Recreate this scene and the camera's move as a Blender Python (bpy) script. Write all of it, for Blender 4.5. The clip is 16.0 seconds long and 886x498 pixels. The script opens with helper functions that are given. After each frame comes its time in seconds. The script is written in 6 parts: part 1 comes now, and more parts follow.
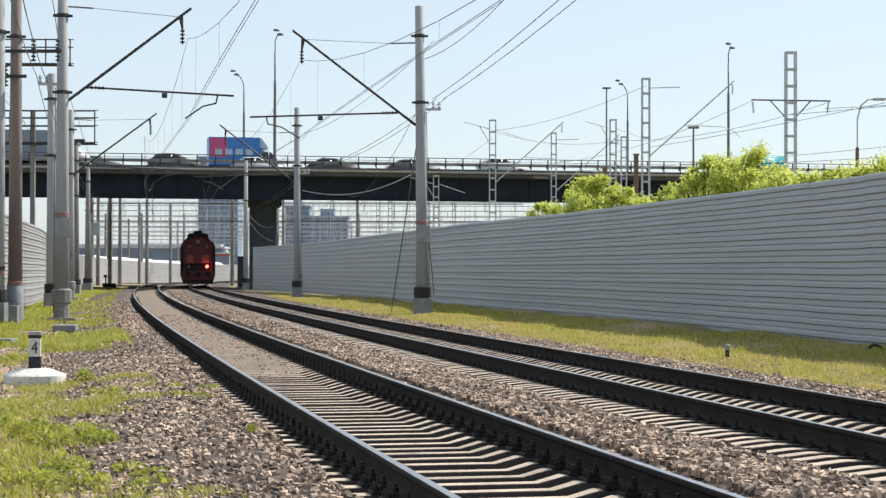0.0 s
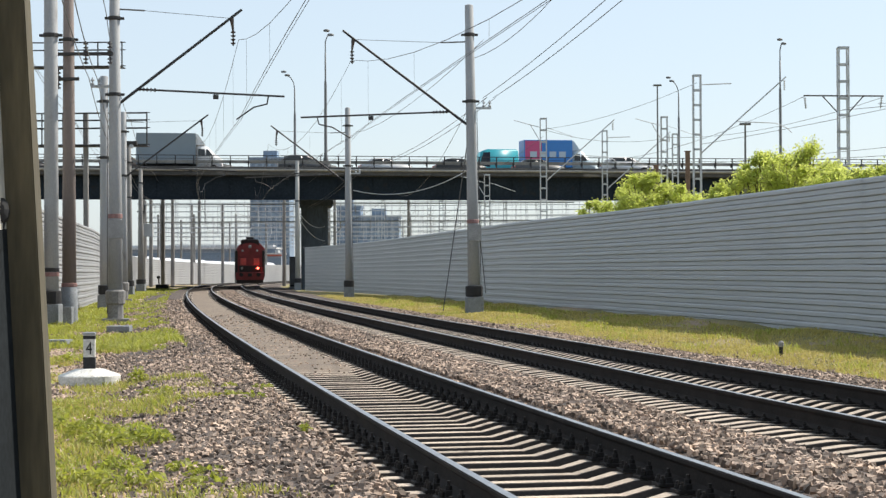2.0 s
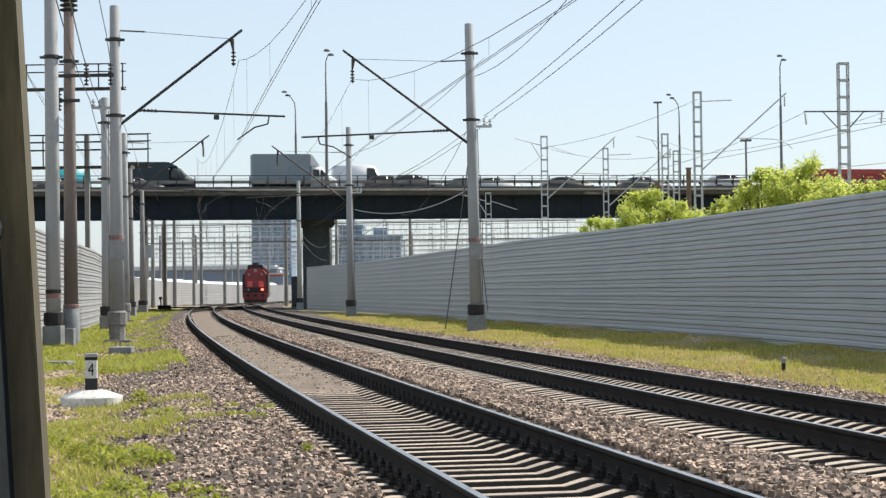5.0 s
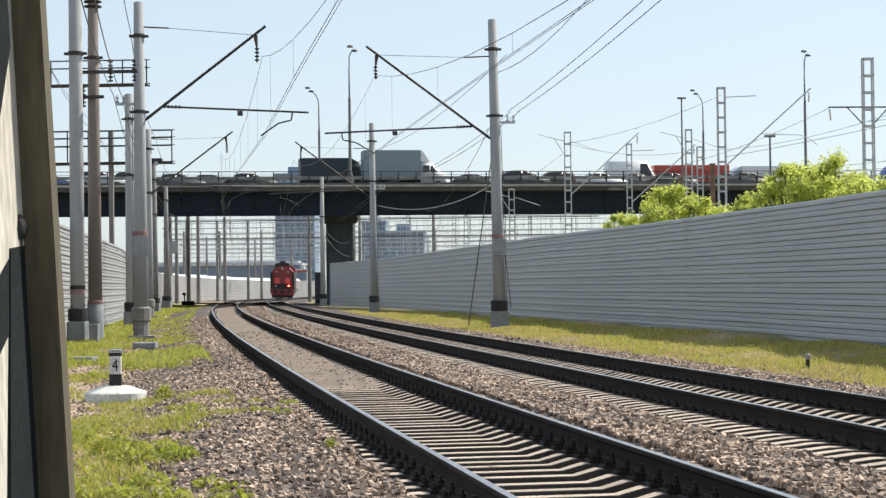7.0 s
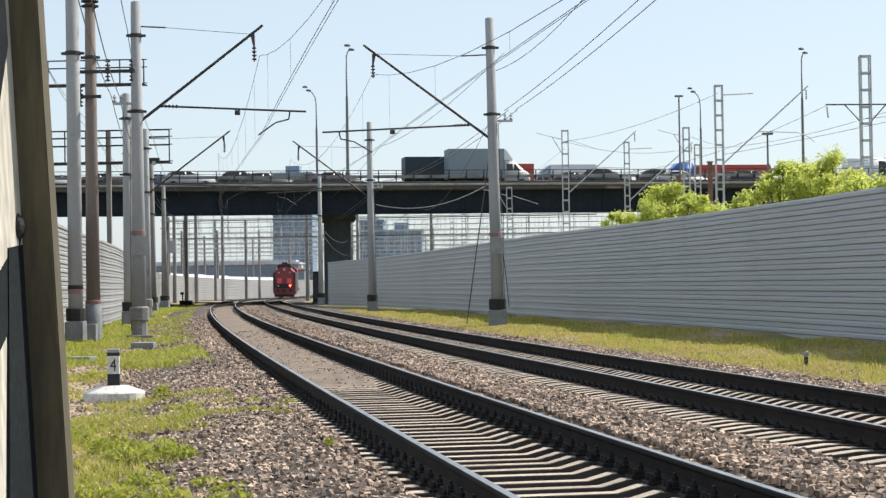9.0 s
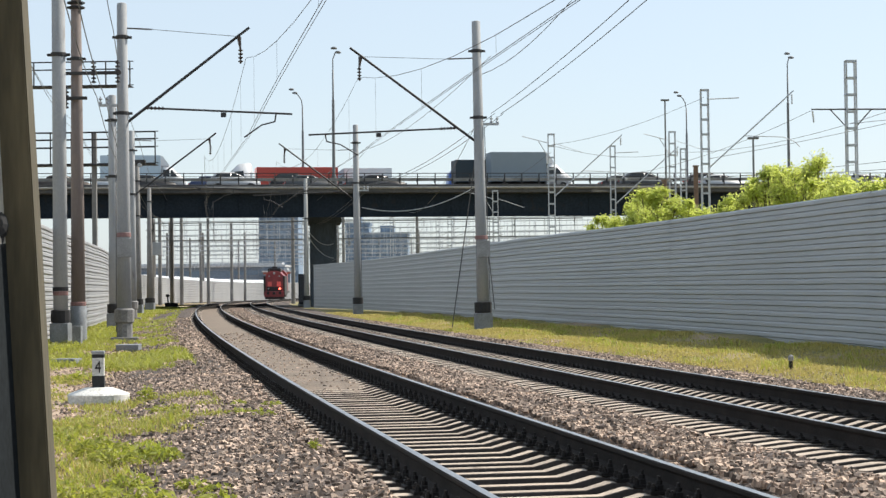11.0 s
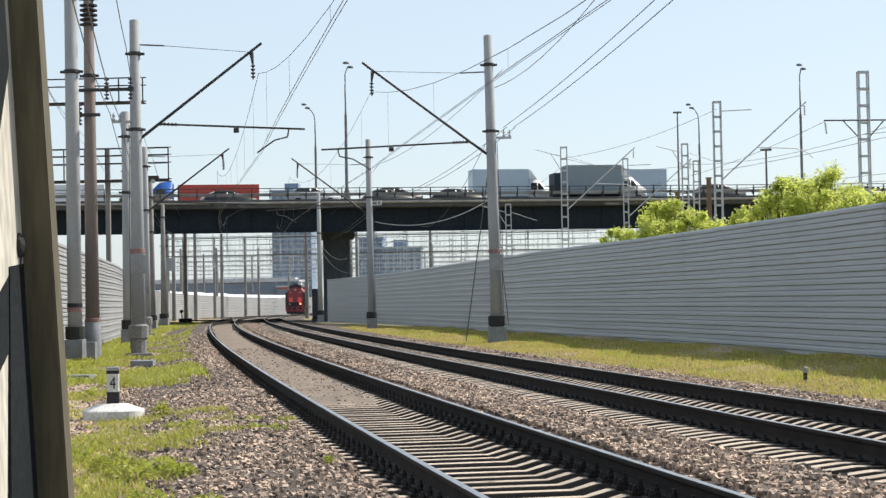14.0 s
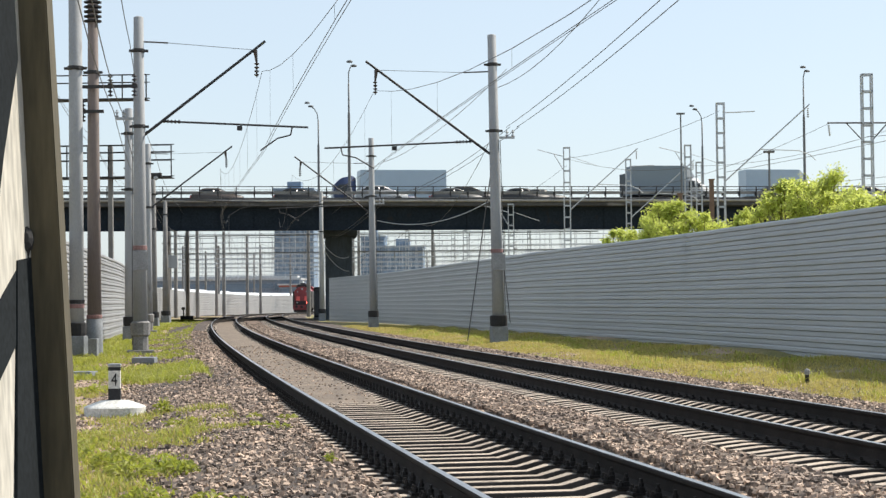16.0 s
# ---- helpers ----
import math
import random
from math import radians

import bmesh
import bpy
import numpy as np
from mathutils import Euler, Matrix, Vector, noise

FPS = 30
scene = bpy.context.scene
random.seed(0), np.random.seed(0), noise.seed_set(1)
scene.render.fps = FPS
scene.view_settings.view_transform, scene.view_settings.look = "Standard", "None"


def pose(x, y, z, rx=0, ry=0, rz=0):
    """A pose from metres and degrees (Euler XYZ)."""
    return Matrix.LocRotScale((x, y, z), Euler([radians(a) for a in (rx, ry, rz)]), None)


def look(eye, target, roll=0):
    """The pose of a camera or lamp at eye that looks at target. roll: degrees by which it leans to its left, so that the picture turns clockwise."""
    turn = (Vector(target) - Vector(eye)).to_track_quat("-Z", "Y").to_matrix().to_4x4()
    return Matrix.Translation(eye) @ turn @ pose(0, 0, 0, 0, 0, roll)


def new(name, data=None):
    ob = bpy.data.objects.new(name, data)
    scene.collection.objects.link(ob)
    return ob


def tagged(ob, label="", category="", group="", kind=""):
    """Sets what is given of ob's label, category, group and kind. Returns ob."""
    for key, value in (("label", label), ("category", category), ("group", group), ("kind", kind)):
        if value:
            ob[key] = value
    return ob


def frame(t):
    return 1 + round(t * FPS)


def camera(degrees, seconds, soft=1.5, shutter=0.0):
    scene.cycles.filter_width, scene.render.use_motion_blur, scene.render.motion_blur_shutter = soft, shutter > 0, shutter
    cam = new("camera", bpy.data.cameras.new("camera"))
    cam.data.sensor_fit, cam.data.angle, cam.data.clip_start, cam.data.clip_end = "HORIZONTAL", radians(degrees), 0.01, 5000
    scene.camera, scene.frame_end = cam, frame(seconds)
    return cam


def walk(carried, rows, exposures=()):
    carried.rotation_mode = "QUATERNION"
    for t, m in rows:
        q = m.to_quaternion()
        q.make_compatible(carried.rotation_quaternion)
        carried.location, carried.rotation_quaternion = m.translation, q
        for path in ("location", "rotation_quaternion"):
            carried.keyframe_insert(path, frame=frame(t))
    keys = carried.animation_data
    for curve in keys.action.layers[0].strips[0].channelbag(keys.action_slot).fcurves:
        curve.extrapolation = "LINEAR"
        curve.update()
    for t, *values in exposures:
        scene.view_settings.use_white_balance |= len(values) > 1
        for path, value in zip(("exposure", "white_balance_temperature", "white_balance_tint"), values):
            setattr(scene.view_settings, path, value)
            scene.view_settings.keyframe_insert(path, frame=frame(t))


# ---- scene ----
def eye_pose(x, y, z, yaw, pitch, roll):
    """Camera pose from place, heading to the left, tilt upwards and lean to the right."""
    a, b = radians(yaw), radians(pitch)
    way = Vector((-math.sin(a) * math.cos(b), math.cos(a) * math.cos(b), math.sin(b)))
    e = Vector((x, y, z))
    return look(e, e + way * 50, -roll)


cam = camera(2 * math.degrees(math.atan(784 / 3200)), 16.0, soft=1.4)
PATH = [
    (0.0, 0.0, 0.0, 1.474, 0.0, 0.619, -0.1),
    (0.5, 0.0094, 0.0085, 1.4706, -0.1321, 0.3208, -0.232),
    (1.0, 0.0177, -0.0025, 1.4732, 0.177, -0.0952, -0.1592),
    (1.5, 0.004, 0.0132, 1.468, 1.2309, 0.368, 0.288),
    (2.0, -0.0014, 0.0007, 1.4666, 1.6269, 0.5937, 0.2909),
    (2.5, 0.003, 0.0063, 1.465, 1.5448, 0.5505, 0.077),
    (3.0, 0.0085, 0.0004, 1.4702, 1.2578, 0.728, 0.4359),
    (3.5, 0.008, 0.0012, 1.4709, 1.3892, 1.0073, 0.4955),
    (4.0, 0.006, 0.0088, 1.4674, 1.5764, 1.0709, 0.494),
    (6.5, 0.0046, 0.007, 1.4616, 1.803, 1.3631, 1.1022),
    (7.0, 0.0035, 0.0162, 1.4656, 2.4175, 1.0678, 0.7069),
    (7.5, 0.003, 0.0109, 1.4651, 2.7765, 1.083, 0.7576),
    (8.0, 0.0005, 0.0115, 1.465, 2.9207, 1.0533, 0.9786),
    (8.5, -0.0004, 0.0128, 1.4637, 2.776, 0.8934, 0.7726),
    (9.0, 0.0012, 0.0222, 1.465, 2.3501, 1.0254, 0.8903),
    (11.5, 0.006, 0.0138, 1.4615, 1.8017, 1.1199, 0.7623),
    (12.0, 0.008, -0.0013, 1.464, 1.6891, 1.0538, 0.9571),
    (12.5, 0.0085, 0.0059, 1.4628, 1.5716, 1.2177, 0.9445),
    (13.0, 0.0074, 0.0098, 1.4608, 1.5867, 1.3465, 1.0657),
    (13.5, 0.0064, 0.0001, 1.4643, 1.9522, 1.518, 1.0876),
    (14.0, 0.0057, -0.0005, 1.465, 2.3165, 1.5616, 1.0785),
    (14.5, 0.0037, -0.0005, 1.4638, 2.5175, 1.6075, 0.923),
    (15.0, 0.0021, -0.0009, 1.4636, 2.4932, 1.5991, 0.611),
    (15.5, 0.0007, 0.0069, 1.4637, 2.3567, 1.5486, 0.5206),
    (16.0, -0.0011, 0.0035, 1.4629, 2.3831, 1.5448, 0.6228),
]
walk(cam, [(r[0], eye_pose(*r[1:])) for r in PATH])

# ---- world and light ----
SUN_AZ, SUN_EL = 58.0, 46.0  # degrees to the right of straight ahead, above the horizon
world = bpy.data.worlds.new("sky")
scene.world = world
world.use_nodes = True
wn = world.node_tree.nodes
sky = wn.new("ShaderNodeTexSky")
sky.sky_type, sky.sun_disc = "NISHITA", False
sky.sun_elevation, sky.sun_rotation = radians(SUN_EL), radians(SUN_AZ)
sky.air_density, sky.dust_density, sky.ozone_density = 1.0, 0.9, 1.6
wn["Background"].inputs[1].default_value = 0.102
tint = wn.new("ShaderNodeMix")  # cooler than the clear-air model
tint.data_type, tint.blend_type = "RGBA", "MULTIPLY"
tint.inputs[0].default_value, tint.inputs[7].default_value = 1.0, (1.02, 1.04, 1.1, 1)
haze = wn.new("ShaderNodeMix")  # pale summer haze over the clear sky
haze.data_type = "RGBA"
haze.inputs[0].default_value, haze.inputs[7].default_value = 0.56, (6.7, 7.55, 8.1, 1)
world.node_tree.links.new(sky.outputs[0], tint.inputs[6])
world.node_tree.links.new(tint.outputs[2], haze.inputs[6])
world.node_tree.links.new(haze.outputs[2], wn["Background"].inputs[0])
sun = new("sun", bpy.data.lights.new("sun", "SUN"))
sun.data.energy, sun.data.angle, sun.data.color = 5.0, radians(0.6), (1.0, 0.93, 0.82)
_a, _e = radians(SUN_AZ), radians(SUN_EL)
sun.matrix_world = look((math.sin(_a) * math.cos(_e) * 80, math.cos(_a) * math.cos(_e) * 80, math.sin(_e) * 80), (0, 0, 0))
scene.view_settings.exposure = 0.33


# ---- materials ----
def material(name, base, base2=None, rough=0.8, metal=0.0, scale=6.0, fine=60.0, bump=0.2, dist=0.01, wear=None, wear_at=0.62, objvar=0.0,
             emit=None, spec=0.5, stretch=(1, 1, 1), grain=(0.68, 1.15)):
    """Two colours mixed by a coarse noise, a finer grain, optional wear patches and a bump."""
    m = bpy.data.materials.new(name)
    m.use_nodes = True
    nt = m.node_tree
    n, ln = nt.nodes, nt.links
    b = n["Principled BSDF"]
    b.inputs["Roughness"].default_value, b.inputs["Metallic"].default_value = rough, metal
    b.inputs["Specular IOR Level"].default_value = spec
    base2 = base2 or tuple(c * 0.72 for c in base)
    geo = n.new("ShaderNodeNewGeometry")
    mp = n.new("ShaderNodeMapping")
    mp.inputs["Scale"].default_value = stretch
    ln.new(geo.outputs["Position"], mp.inputs[0])
    big, small = n.new("ShaderNodeTexNoise"), n.new("ShaderNodeTexNoise")
    for t, s, d in ((big, scale, 5), (small, fine, 3)):
        t.inputs["Scale"].default_value, t.inputs["Detail"].default_value = s, d
        ln.new(mp.outputs[0], t.inputs["Vector"])
    r1 = n.new("ShaderNodeMapRange")
    r1.inputs[1].default_value, r1.inputs[2].default_value = 0.32, 0.68
    ln.new(big.outputs[0], r1.inputs[0])
    mix = n.new("ShaderNodeMix")
    mix.data_type = "RGBA"
    mix.inputs[6].default_value, mix.inputs[7].default_value = (*base, 1), (*base2, 1)
    ln.new(r1.outputs[0], mix.inputs[0])
    out = mix.outputs[2]
    g = n.new("ShaderNodeMix")
    g.data_type, g.blend_type = "RGBA", "MULTIPLY"
    r2 = n.new("ShaderNodeMapRange")
    r2.inputs[1].default_value, r2.inputs[2].default_value, r2.inputs[3].default_value, r2.inputs[4].default_value = 0.3, 0.7, *grain
    ln.new(small.outputs[0], r2.inputs[0])
    g.inputs[0].default_value = 1.0
    ln.new(out, g.inputs[6])
    ln.new(r2.outputs[0], g.inputs[7])
    out = g.outputs[2]
    if wear:
        w = n.new("ShaderNodeTexNoise")
        w.inputs["Scale"].default_value, w.inputs["Detail"].default_value = scale * 2.3, 6
        ln.new(mp.outputs[0], w.inputs["Vector"])
        wr = n.new("ShaderNodeMapRange")
        wr.inputs[1].default_value, wr.inputs[2].default_value = wear_at, wear_at + 0.1
        ln.new(w.outputs[0], wr.inputs[0])
        wm = n.new("ShaderNodeMix")
        wm.data_type = "RGBA"
        wm.inputs[7].default_value = (*wear, 1)
        ln.new(wr.outputs[0], wm.inputs[0])
        ln.new(out, wm.inputs[6])
        out = wm.outputs[2]
    if objvar:
        oi = n.new("ShaderNodeObjectInfo")
        gi = n.new("ShaderNodeMath")
        gi.operation = "ADD"
        gi.use_clamp = False
        ln.new(oi.outputs["Random"], gi.inputs[0])
        ln.new(geo.outputs["Random Per Island"], gi.inputs[1])
        fr = n.new("ShaderNodeMath")
        fr.operation = "FRACT"
        ln.new(gi.outputs[0], fr.inputs[0])
        rr = n.new("ShaderNodeMapRange")
        rr.inputs[3].default_value, rr.inputs[4].default_value = 1 - objvar, 1 + objvar
        ln.new(fr.outputs[0], rr.inputs[0])
        om = n.new("ShaderNodeMix")
        om.data_type, om.blend_type = "RGBA", "MULTIPLY"
        om.inputs[0].default_value = 1.0
        ln.new(out, om.inputs[6])
        ln.new(rr.outputs[0], om.inputs[7])
        out = om.outputs[2]
    ln.new(out, b.inputs["Base Color"])
    if bump:
        bp = n.new("ShaderNodeBump")
        bp.inputs["Strength"].default_value, bp.inputs["Distance"].default_value = bump, dist
        ln.new(small.outputs[0], bp.inputs["Height"])
        ln.new(bp.outputs[0], b.inputs["Normal"])
    if emit:
        b.inputs["Emission Color"].default_value, b.inputs["Emission Strength"].default_value = (*emit[:3], 1), emit[3]
    return m


M = {}
M["concrete"] = material("pole_concrete", (0.36, 0.372, 0.385), (0.27, 0.28, 0.29), scale=1.2, fine=45, wear=(0.2, 0.2, 0.2), stretch=(1, 1, 0.3), grain=(0.88, 1.06), bump=0.1)
M["dark_concrete"] = material("aged_concrete", (0.26, 0.255, 0.25), (0.18, 0.175, 0.17), scale=0.8, fine=20)
M["brown_pole"] = material("brown_wood_pole", (0.24, 0.2, 0.185), (0.17, 0.14, 0.128), scale=1.5, fine=50, stretch=(1, 1, 0.12), grain=(0.85, 1.07))
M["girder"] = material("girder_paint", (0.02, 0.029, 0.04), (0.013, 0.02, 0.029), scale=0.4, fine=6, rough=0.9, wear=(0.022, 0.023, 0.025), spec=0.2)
M["deck"] = material("deck_concrete", (0.4, 0.38, 0.34), (0.26, 0.25, 0.23), scale=0.5, fine=8)
M["asphalt"] = material("asphalt", (0.055, 0.055, 0.056), (0.045, 0.045, 0.045), scale=0.6, fine=40)
M["galv"] = material("galvanised_steel", (0.5, 0.52, 0.54), (0.4, 0.42, 0.44), rough=0.45, metal=0.5, scale=2, fine=30, bump=0.05)
M["steel_dark"] = material("dark_steel", (0.05, 0.05, 0.052), (0.03, 0.03, 0.032), rough=0.6, metal=0.3, scale=3, fine=40, bump=0.1)
M["lattice"] = material("grey_lattice_paint", (0.5, 0.53, 0.57), (0.42, 0.45, 0.49), rough=0.6, scale=2, fine=20, bump=0.05)
M["fence"] = material("fence_sheet", (0.355, 0.37, 0.38), (0.315, 0.33, 0.34), rough=0.4, scale=0.12, fine=9, bump=0, wear=(0.29, 0.295, 0.3), wear_at=0.72, stretch=(1, 1, 3), grain=(0.95, 1.04))
M["fence_white"] = material("white_fence_sheet", (0.29, 0.295, 0.3), (0.25, 0.255, 0.26), rough=0.6, scale=0.3, fine=9, bump=0, grain=(0.95, 1.04))
M["rail_side"] = material("rail_web_rust", (0.034, 0.027, 0.024), (0.02, 0.017, 0.015), rough=0.85, spec=0.15, scale=3, fine=50)
M["rail_top"] = material("polished_rail_head", (0.56, 0.55, 0.54), (0.42, 0.41, 0.4), rough=0.34, metal=1.0, scale=4, fine=90, bump=0.03)
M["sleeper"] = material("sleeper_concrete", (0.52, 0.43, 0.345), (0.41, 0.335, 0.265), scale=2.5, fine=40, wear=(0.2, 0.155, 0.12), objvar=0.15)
# Sleeper sides far darker than the tops: their shade is put into the colour
M["sleeper_side"] = material("shaded_sleeper_side", (0.06, 0.048, 0.04), (0.035, 0.028, 0.024), scale=3, fine=40)
M["fastening"] = material("greasy_fastening", (0.022, 0.019, 0.018), (0.014, 0.012, 0.011), rough=0.7, spec=0.25, scale=8, fine=60)
M["wire"] = material("wire_metal", (0.12, 0.12, 0.12), rough=0.5, metal=0.6, bump=0)
M["insulator"] = material("brown_insulator", (0.06, 0.035, 0.03), rough=0.25, bump=0)


# ---- mesh helpers ----
def gz(y):
    """Level of the ground: it sinks gently along the line."""
    return -0.297 * (min(max(y, 0.0), 330.0) / 165.0) ** 2


def mesh_from(name, verts, faces, mats, idx=None, smooth=False):
    me = bpy.data.meshes.new(name)
    me.from_pydata([tuple(v) for v in verts], [], faces)
    for m in mats:
        me.materials.append(m)
    if idx is not None:
        me.polygons.foreach_set("material_index", idx)
    if smooth:
        me.polygons.foreach_set("use_smooth", [True] * len(me.polygons))
    me.update()
    return me


def obj(name, bm, mat, parent=None, label="", smooth=False, m=None):
    me = bpy.data.meshes.new(name)
    bmesh.ops.recalc_face_normals(bm, faces=bm.faces)
    bm.to_mesh(me)
    bm.free()
    for k in (mat if isinstance(mat, (list, tuple)) else [mat]):
        me.materials.append(k)
    if smooth:
        me.polygons.foreach_set("use_smooth", [True] * len(me.polygons))
    ob = new(name, me)
    if parent:
        ob.parent = parent
    if m is not None:
        ob.matrix_basis = m
    if label:
        tagged(ob, label)
    return ob


part = lambda name, bm, mat, parent, label="", smooth=False, m=None: obj(name, bm, mat, parent, label, smooth, m)


def share(name, me, parent, m, label=""):
    ob = new(name, me)
    ob.parent, ob.matrix_basis = parent, m
    return tagged(ob, label) if label else ob


def thing(name, m, label, category, group="", kind=""):
    ob = new(name)
    ob.empty_display_size = 0.2
    ob.matrix_basis = m
    return tagged(ob, label, category, group, kind)


def box(bm, x0, x1, y0, y1, z0, z1, bevel=0.0, m=None):
    g = bmesh.ops.create_cube(bm, size=1)["verts"]
    t = Matrix.Translation(((x0 + x1) / 2, (y0 + y1) / 2, (z0 + z1) / 2)) @ Matrix.Diagonal((abs(x1 - x0), abs(y1 - y0), abs(z1 - z0), 1))
    bmesh.ops.transform(bm, matrix=(m @ t) if m is not None else t, verts=g)
    if bevel:
        es = list({e for v in g for e in v.link_edges})
        bmesh.ops.bevel(bm, geom=es, offset=bevel, segments=2, affect="EDGES", profile=0.6)
    return bm


def tube(bm, a, b, r0, r1=None, n=8, caps=True):
    a, b = Vector(a), Vector(b)
    d = b - a
    g = bmesh.ops.create_cone(bm, cap_ends=caps, segments=n, radius1=r0, radius2=r0 if r1 is None else r1, depth=d.length)["verts"]
    bmesh.ops.transform(bm, matrix=Matrix.Translation((a + b) / 2) @ d.to_track_quat("Z", "Y").to_matrix().to_4x4(), verts=g)
    return bm


def pipe(bm, pts, r, n=6):
    for a, b in zip(pts, pts[1:]):
        tube(bm, a, b, r, None, n)
    return bm


def lathe(bm, prof, n=14, m=None):
    """Solid of revolution about z from (radius, height) pairs."""
    rings = []
    for r, z in prof:
        rings.append([bm.verts.new((r * math.cos(2 * math.pi * i / n), r * math.sin(2 * math.pi * i / n), z)) for i in range(n)])
    for a, b in zip(rings, rings[1:]):
        for i in range(n):
            bm.faces.new((a[i], a[(i + 1) % n], b[(i + 1) % n], b[i]))
    bm.faces.new(rings[0][::-1])
    bm.faces.new(rings[-1])
    if m is not None:
        bmesh.ops.transform(bm, matrix=m, verts=[v for r in rings for v in r])
    return bm


def B():
    return bmesh.new()


# ---- the line of the two tracks ----
def line_table():
    xs, ys, hs = [2.23], [4.0], [-0.21326]
    ds = 0.25
    for i in range(1, int(430 / ds)):
        u = min(i * ds, 330) / 100
        h = -0.21326 + 0.05125 * u - 0.01033 * u * u + 0.00377 * u ** 3
        if i * ds > 330:
            h += (i * ds - 330) * 0.0008
        xs.append(xs[-1] + math.sin(h) * ds)
        ys.append(ys[-1] + math.cos(h) * ds)
        hs.append(h)
    return xs, ys, hs


LX, LY, LH = line_table()


def along(s, off=0.0):
    """Place and heading at s metres along the first track's centre line, off metres to its right."""
    i = s / 0.25
    if i < 0:
        x, y, h = LX[0] + s * math.sin(LH[0]), LY[0] + s * math.cos(LH[0]), LH[0]
    else:
        k = min(int(i), len(LX) - 2)
        f = min(i - k, 1.0)
        x, y, h = (a[k] * (1 - f) + a[k + 1] * f for a in (LX, LY, LH))
    return x + off * math.cos(h), y - off * math.sin(h), h


def at_y(y, off=0.0):
    """Distance along the line where the offset line passes depth y."""
    lo, hi = -40.0, 420.0
    for _ in range(40):
        mid = (lo + hi) / 2
        if along(mid, off)[1] < y:
            lo = mid
        else:
            hi = mid
    return lo


TRACK_GAP = 4.048
S0 = -14.0


# ---- ground ----
LINE = {}


def line_at(y):
    """Station and place of the line at y, to a fifth of a metre."""
    k = round(y * 5)
    if k not in LINE:
        s = at_y(k / 5)
        LINE[k] = (s, *along(s))
    return LINE[k]


def line_offset(x, y):
    """Metres to the right of the first track's centre line, about."""
    _, px, py, h = line_at(y)
    return (x - px + (y - py) * math.tan(h)) * math.cos(h)


def clamp(v, lo=0.0, hi=1.0):
    return min(max(v, lo), hi)


def relief(x, y, off):
    """Unevenness of the verge, with low mounds in the strip along the fence."""
    if y > 110:
        return 0.0
    n = noise.noise((x * 0.35, y * 0.35, 3.1)) * 0.03 + noise.noise((x * 1.3, y * 1.3, 0)) * 0.012
    if off > 7:
        n += clamp((off - 7.0) / 1.5) * (0.05 + 0.13 * noise.noise((x * 0.45, y * 0.22, 7.7)) + 0.05 * noise.noise((x * 1.1, y * 0.7, 2.2)))
        n += 0.1 * clamp(off - 10.3)
    return n


def grass_cover(x, y, off):
    """How much grass grows at a place, 0 to 1."""
    n = noise.noise((x * 0.55, y * 0.3, 5.0)) + 0.55 * noise.noise((x * 1.7, y * 0.9, 9.0))
    if off > 3:
        return clamp((off - 6.7 - 0.5 * n) * 1.4) * clamp(0.95 + 0.9 * n)
    y += 2.2 * noise.noise((x * 0.9, y * 0.6, 3.3))  # ragged limits
    if y < 19.5:  # weedy verge, gravel towards the track
        base = 0.42 * clamp((-2.5 - off) / 0.7) - 0.6 * clamp((off + 2.7) / 0.4)
    elif y < 24.6:  # thin tufts
        base = 0.32 + 0.25 * clamp((-off - 4.0) / 1.5) - 0.8 * clamp((off + 1.9) / 0.3)
    elif y < 34.2:  # bare gravel
        base = -0.75 + 1.2 * clamp((-off - 3.1) / 0.8)
    elif y < 41.0:  # green strip that reaches the rail
        base = 0.75 - 1.4 * clamp((off + 1.3) / 0.3)
    else:
        base = 0.75 - 0.85 * clamp((off + 4.2) / 1.2)
    return clamp(base + 1.3 * n + 0.5 * noise.noise((x * 4.0, y * 2.0, 1.0)))


def ground_z(x, y):
    return gz(y) - 0.085 + relief(x, y, line_offset(x, y))


def ground():
    xs = sorted(set([round(-40 + i * 0.5, 2) for i in range(161)] + [-3000, -1500, -700, -350, -180, -110, -75, -55, 55, 75, 110, 180, 350, 700, 1500, 3000]))
    ys = sorted(set([round(-20 + i * 0.5, 2) for i in range(240)] + list(range(100, 340, 6)) + [-3000, -1000, -300, -100, -50, 400, 550, 800, 1200, 2000, 3500]))
    v, f, g = [], [], []
    for y in ys:
        for x in xs:
            n, c, d = 0.0, 0.3, 0.0
            if abs(x) < 60 and -30 < y < 400:
                off = line_offset(x, y)
                n = relief(x, y, off)
                c = grass_cover(x, y, off)
                d = 0.3 * min(max(off + 3.2, 0.0), 1.0) * min(max(7.0 - off, 0.0), 1.0)
            v.append((x, y, gz(y) - 0.085 + n - d))
            g.append(c)
    w = len(xs)
    for j in range(len(ys) - 1):
        for i in range(w - 1):
            a = j * w + i
            f.append((a, a + 1, a + w + 1, a + w))
    return v, f, g


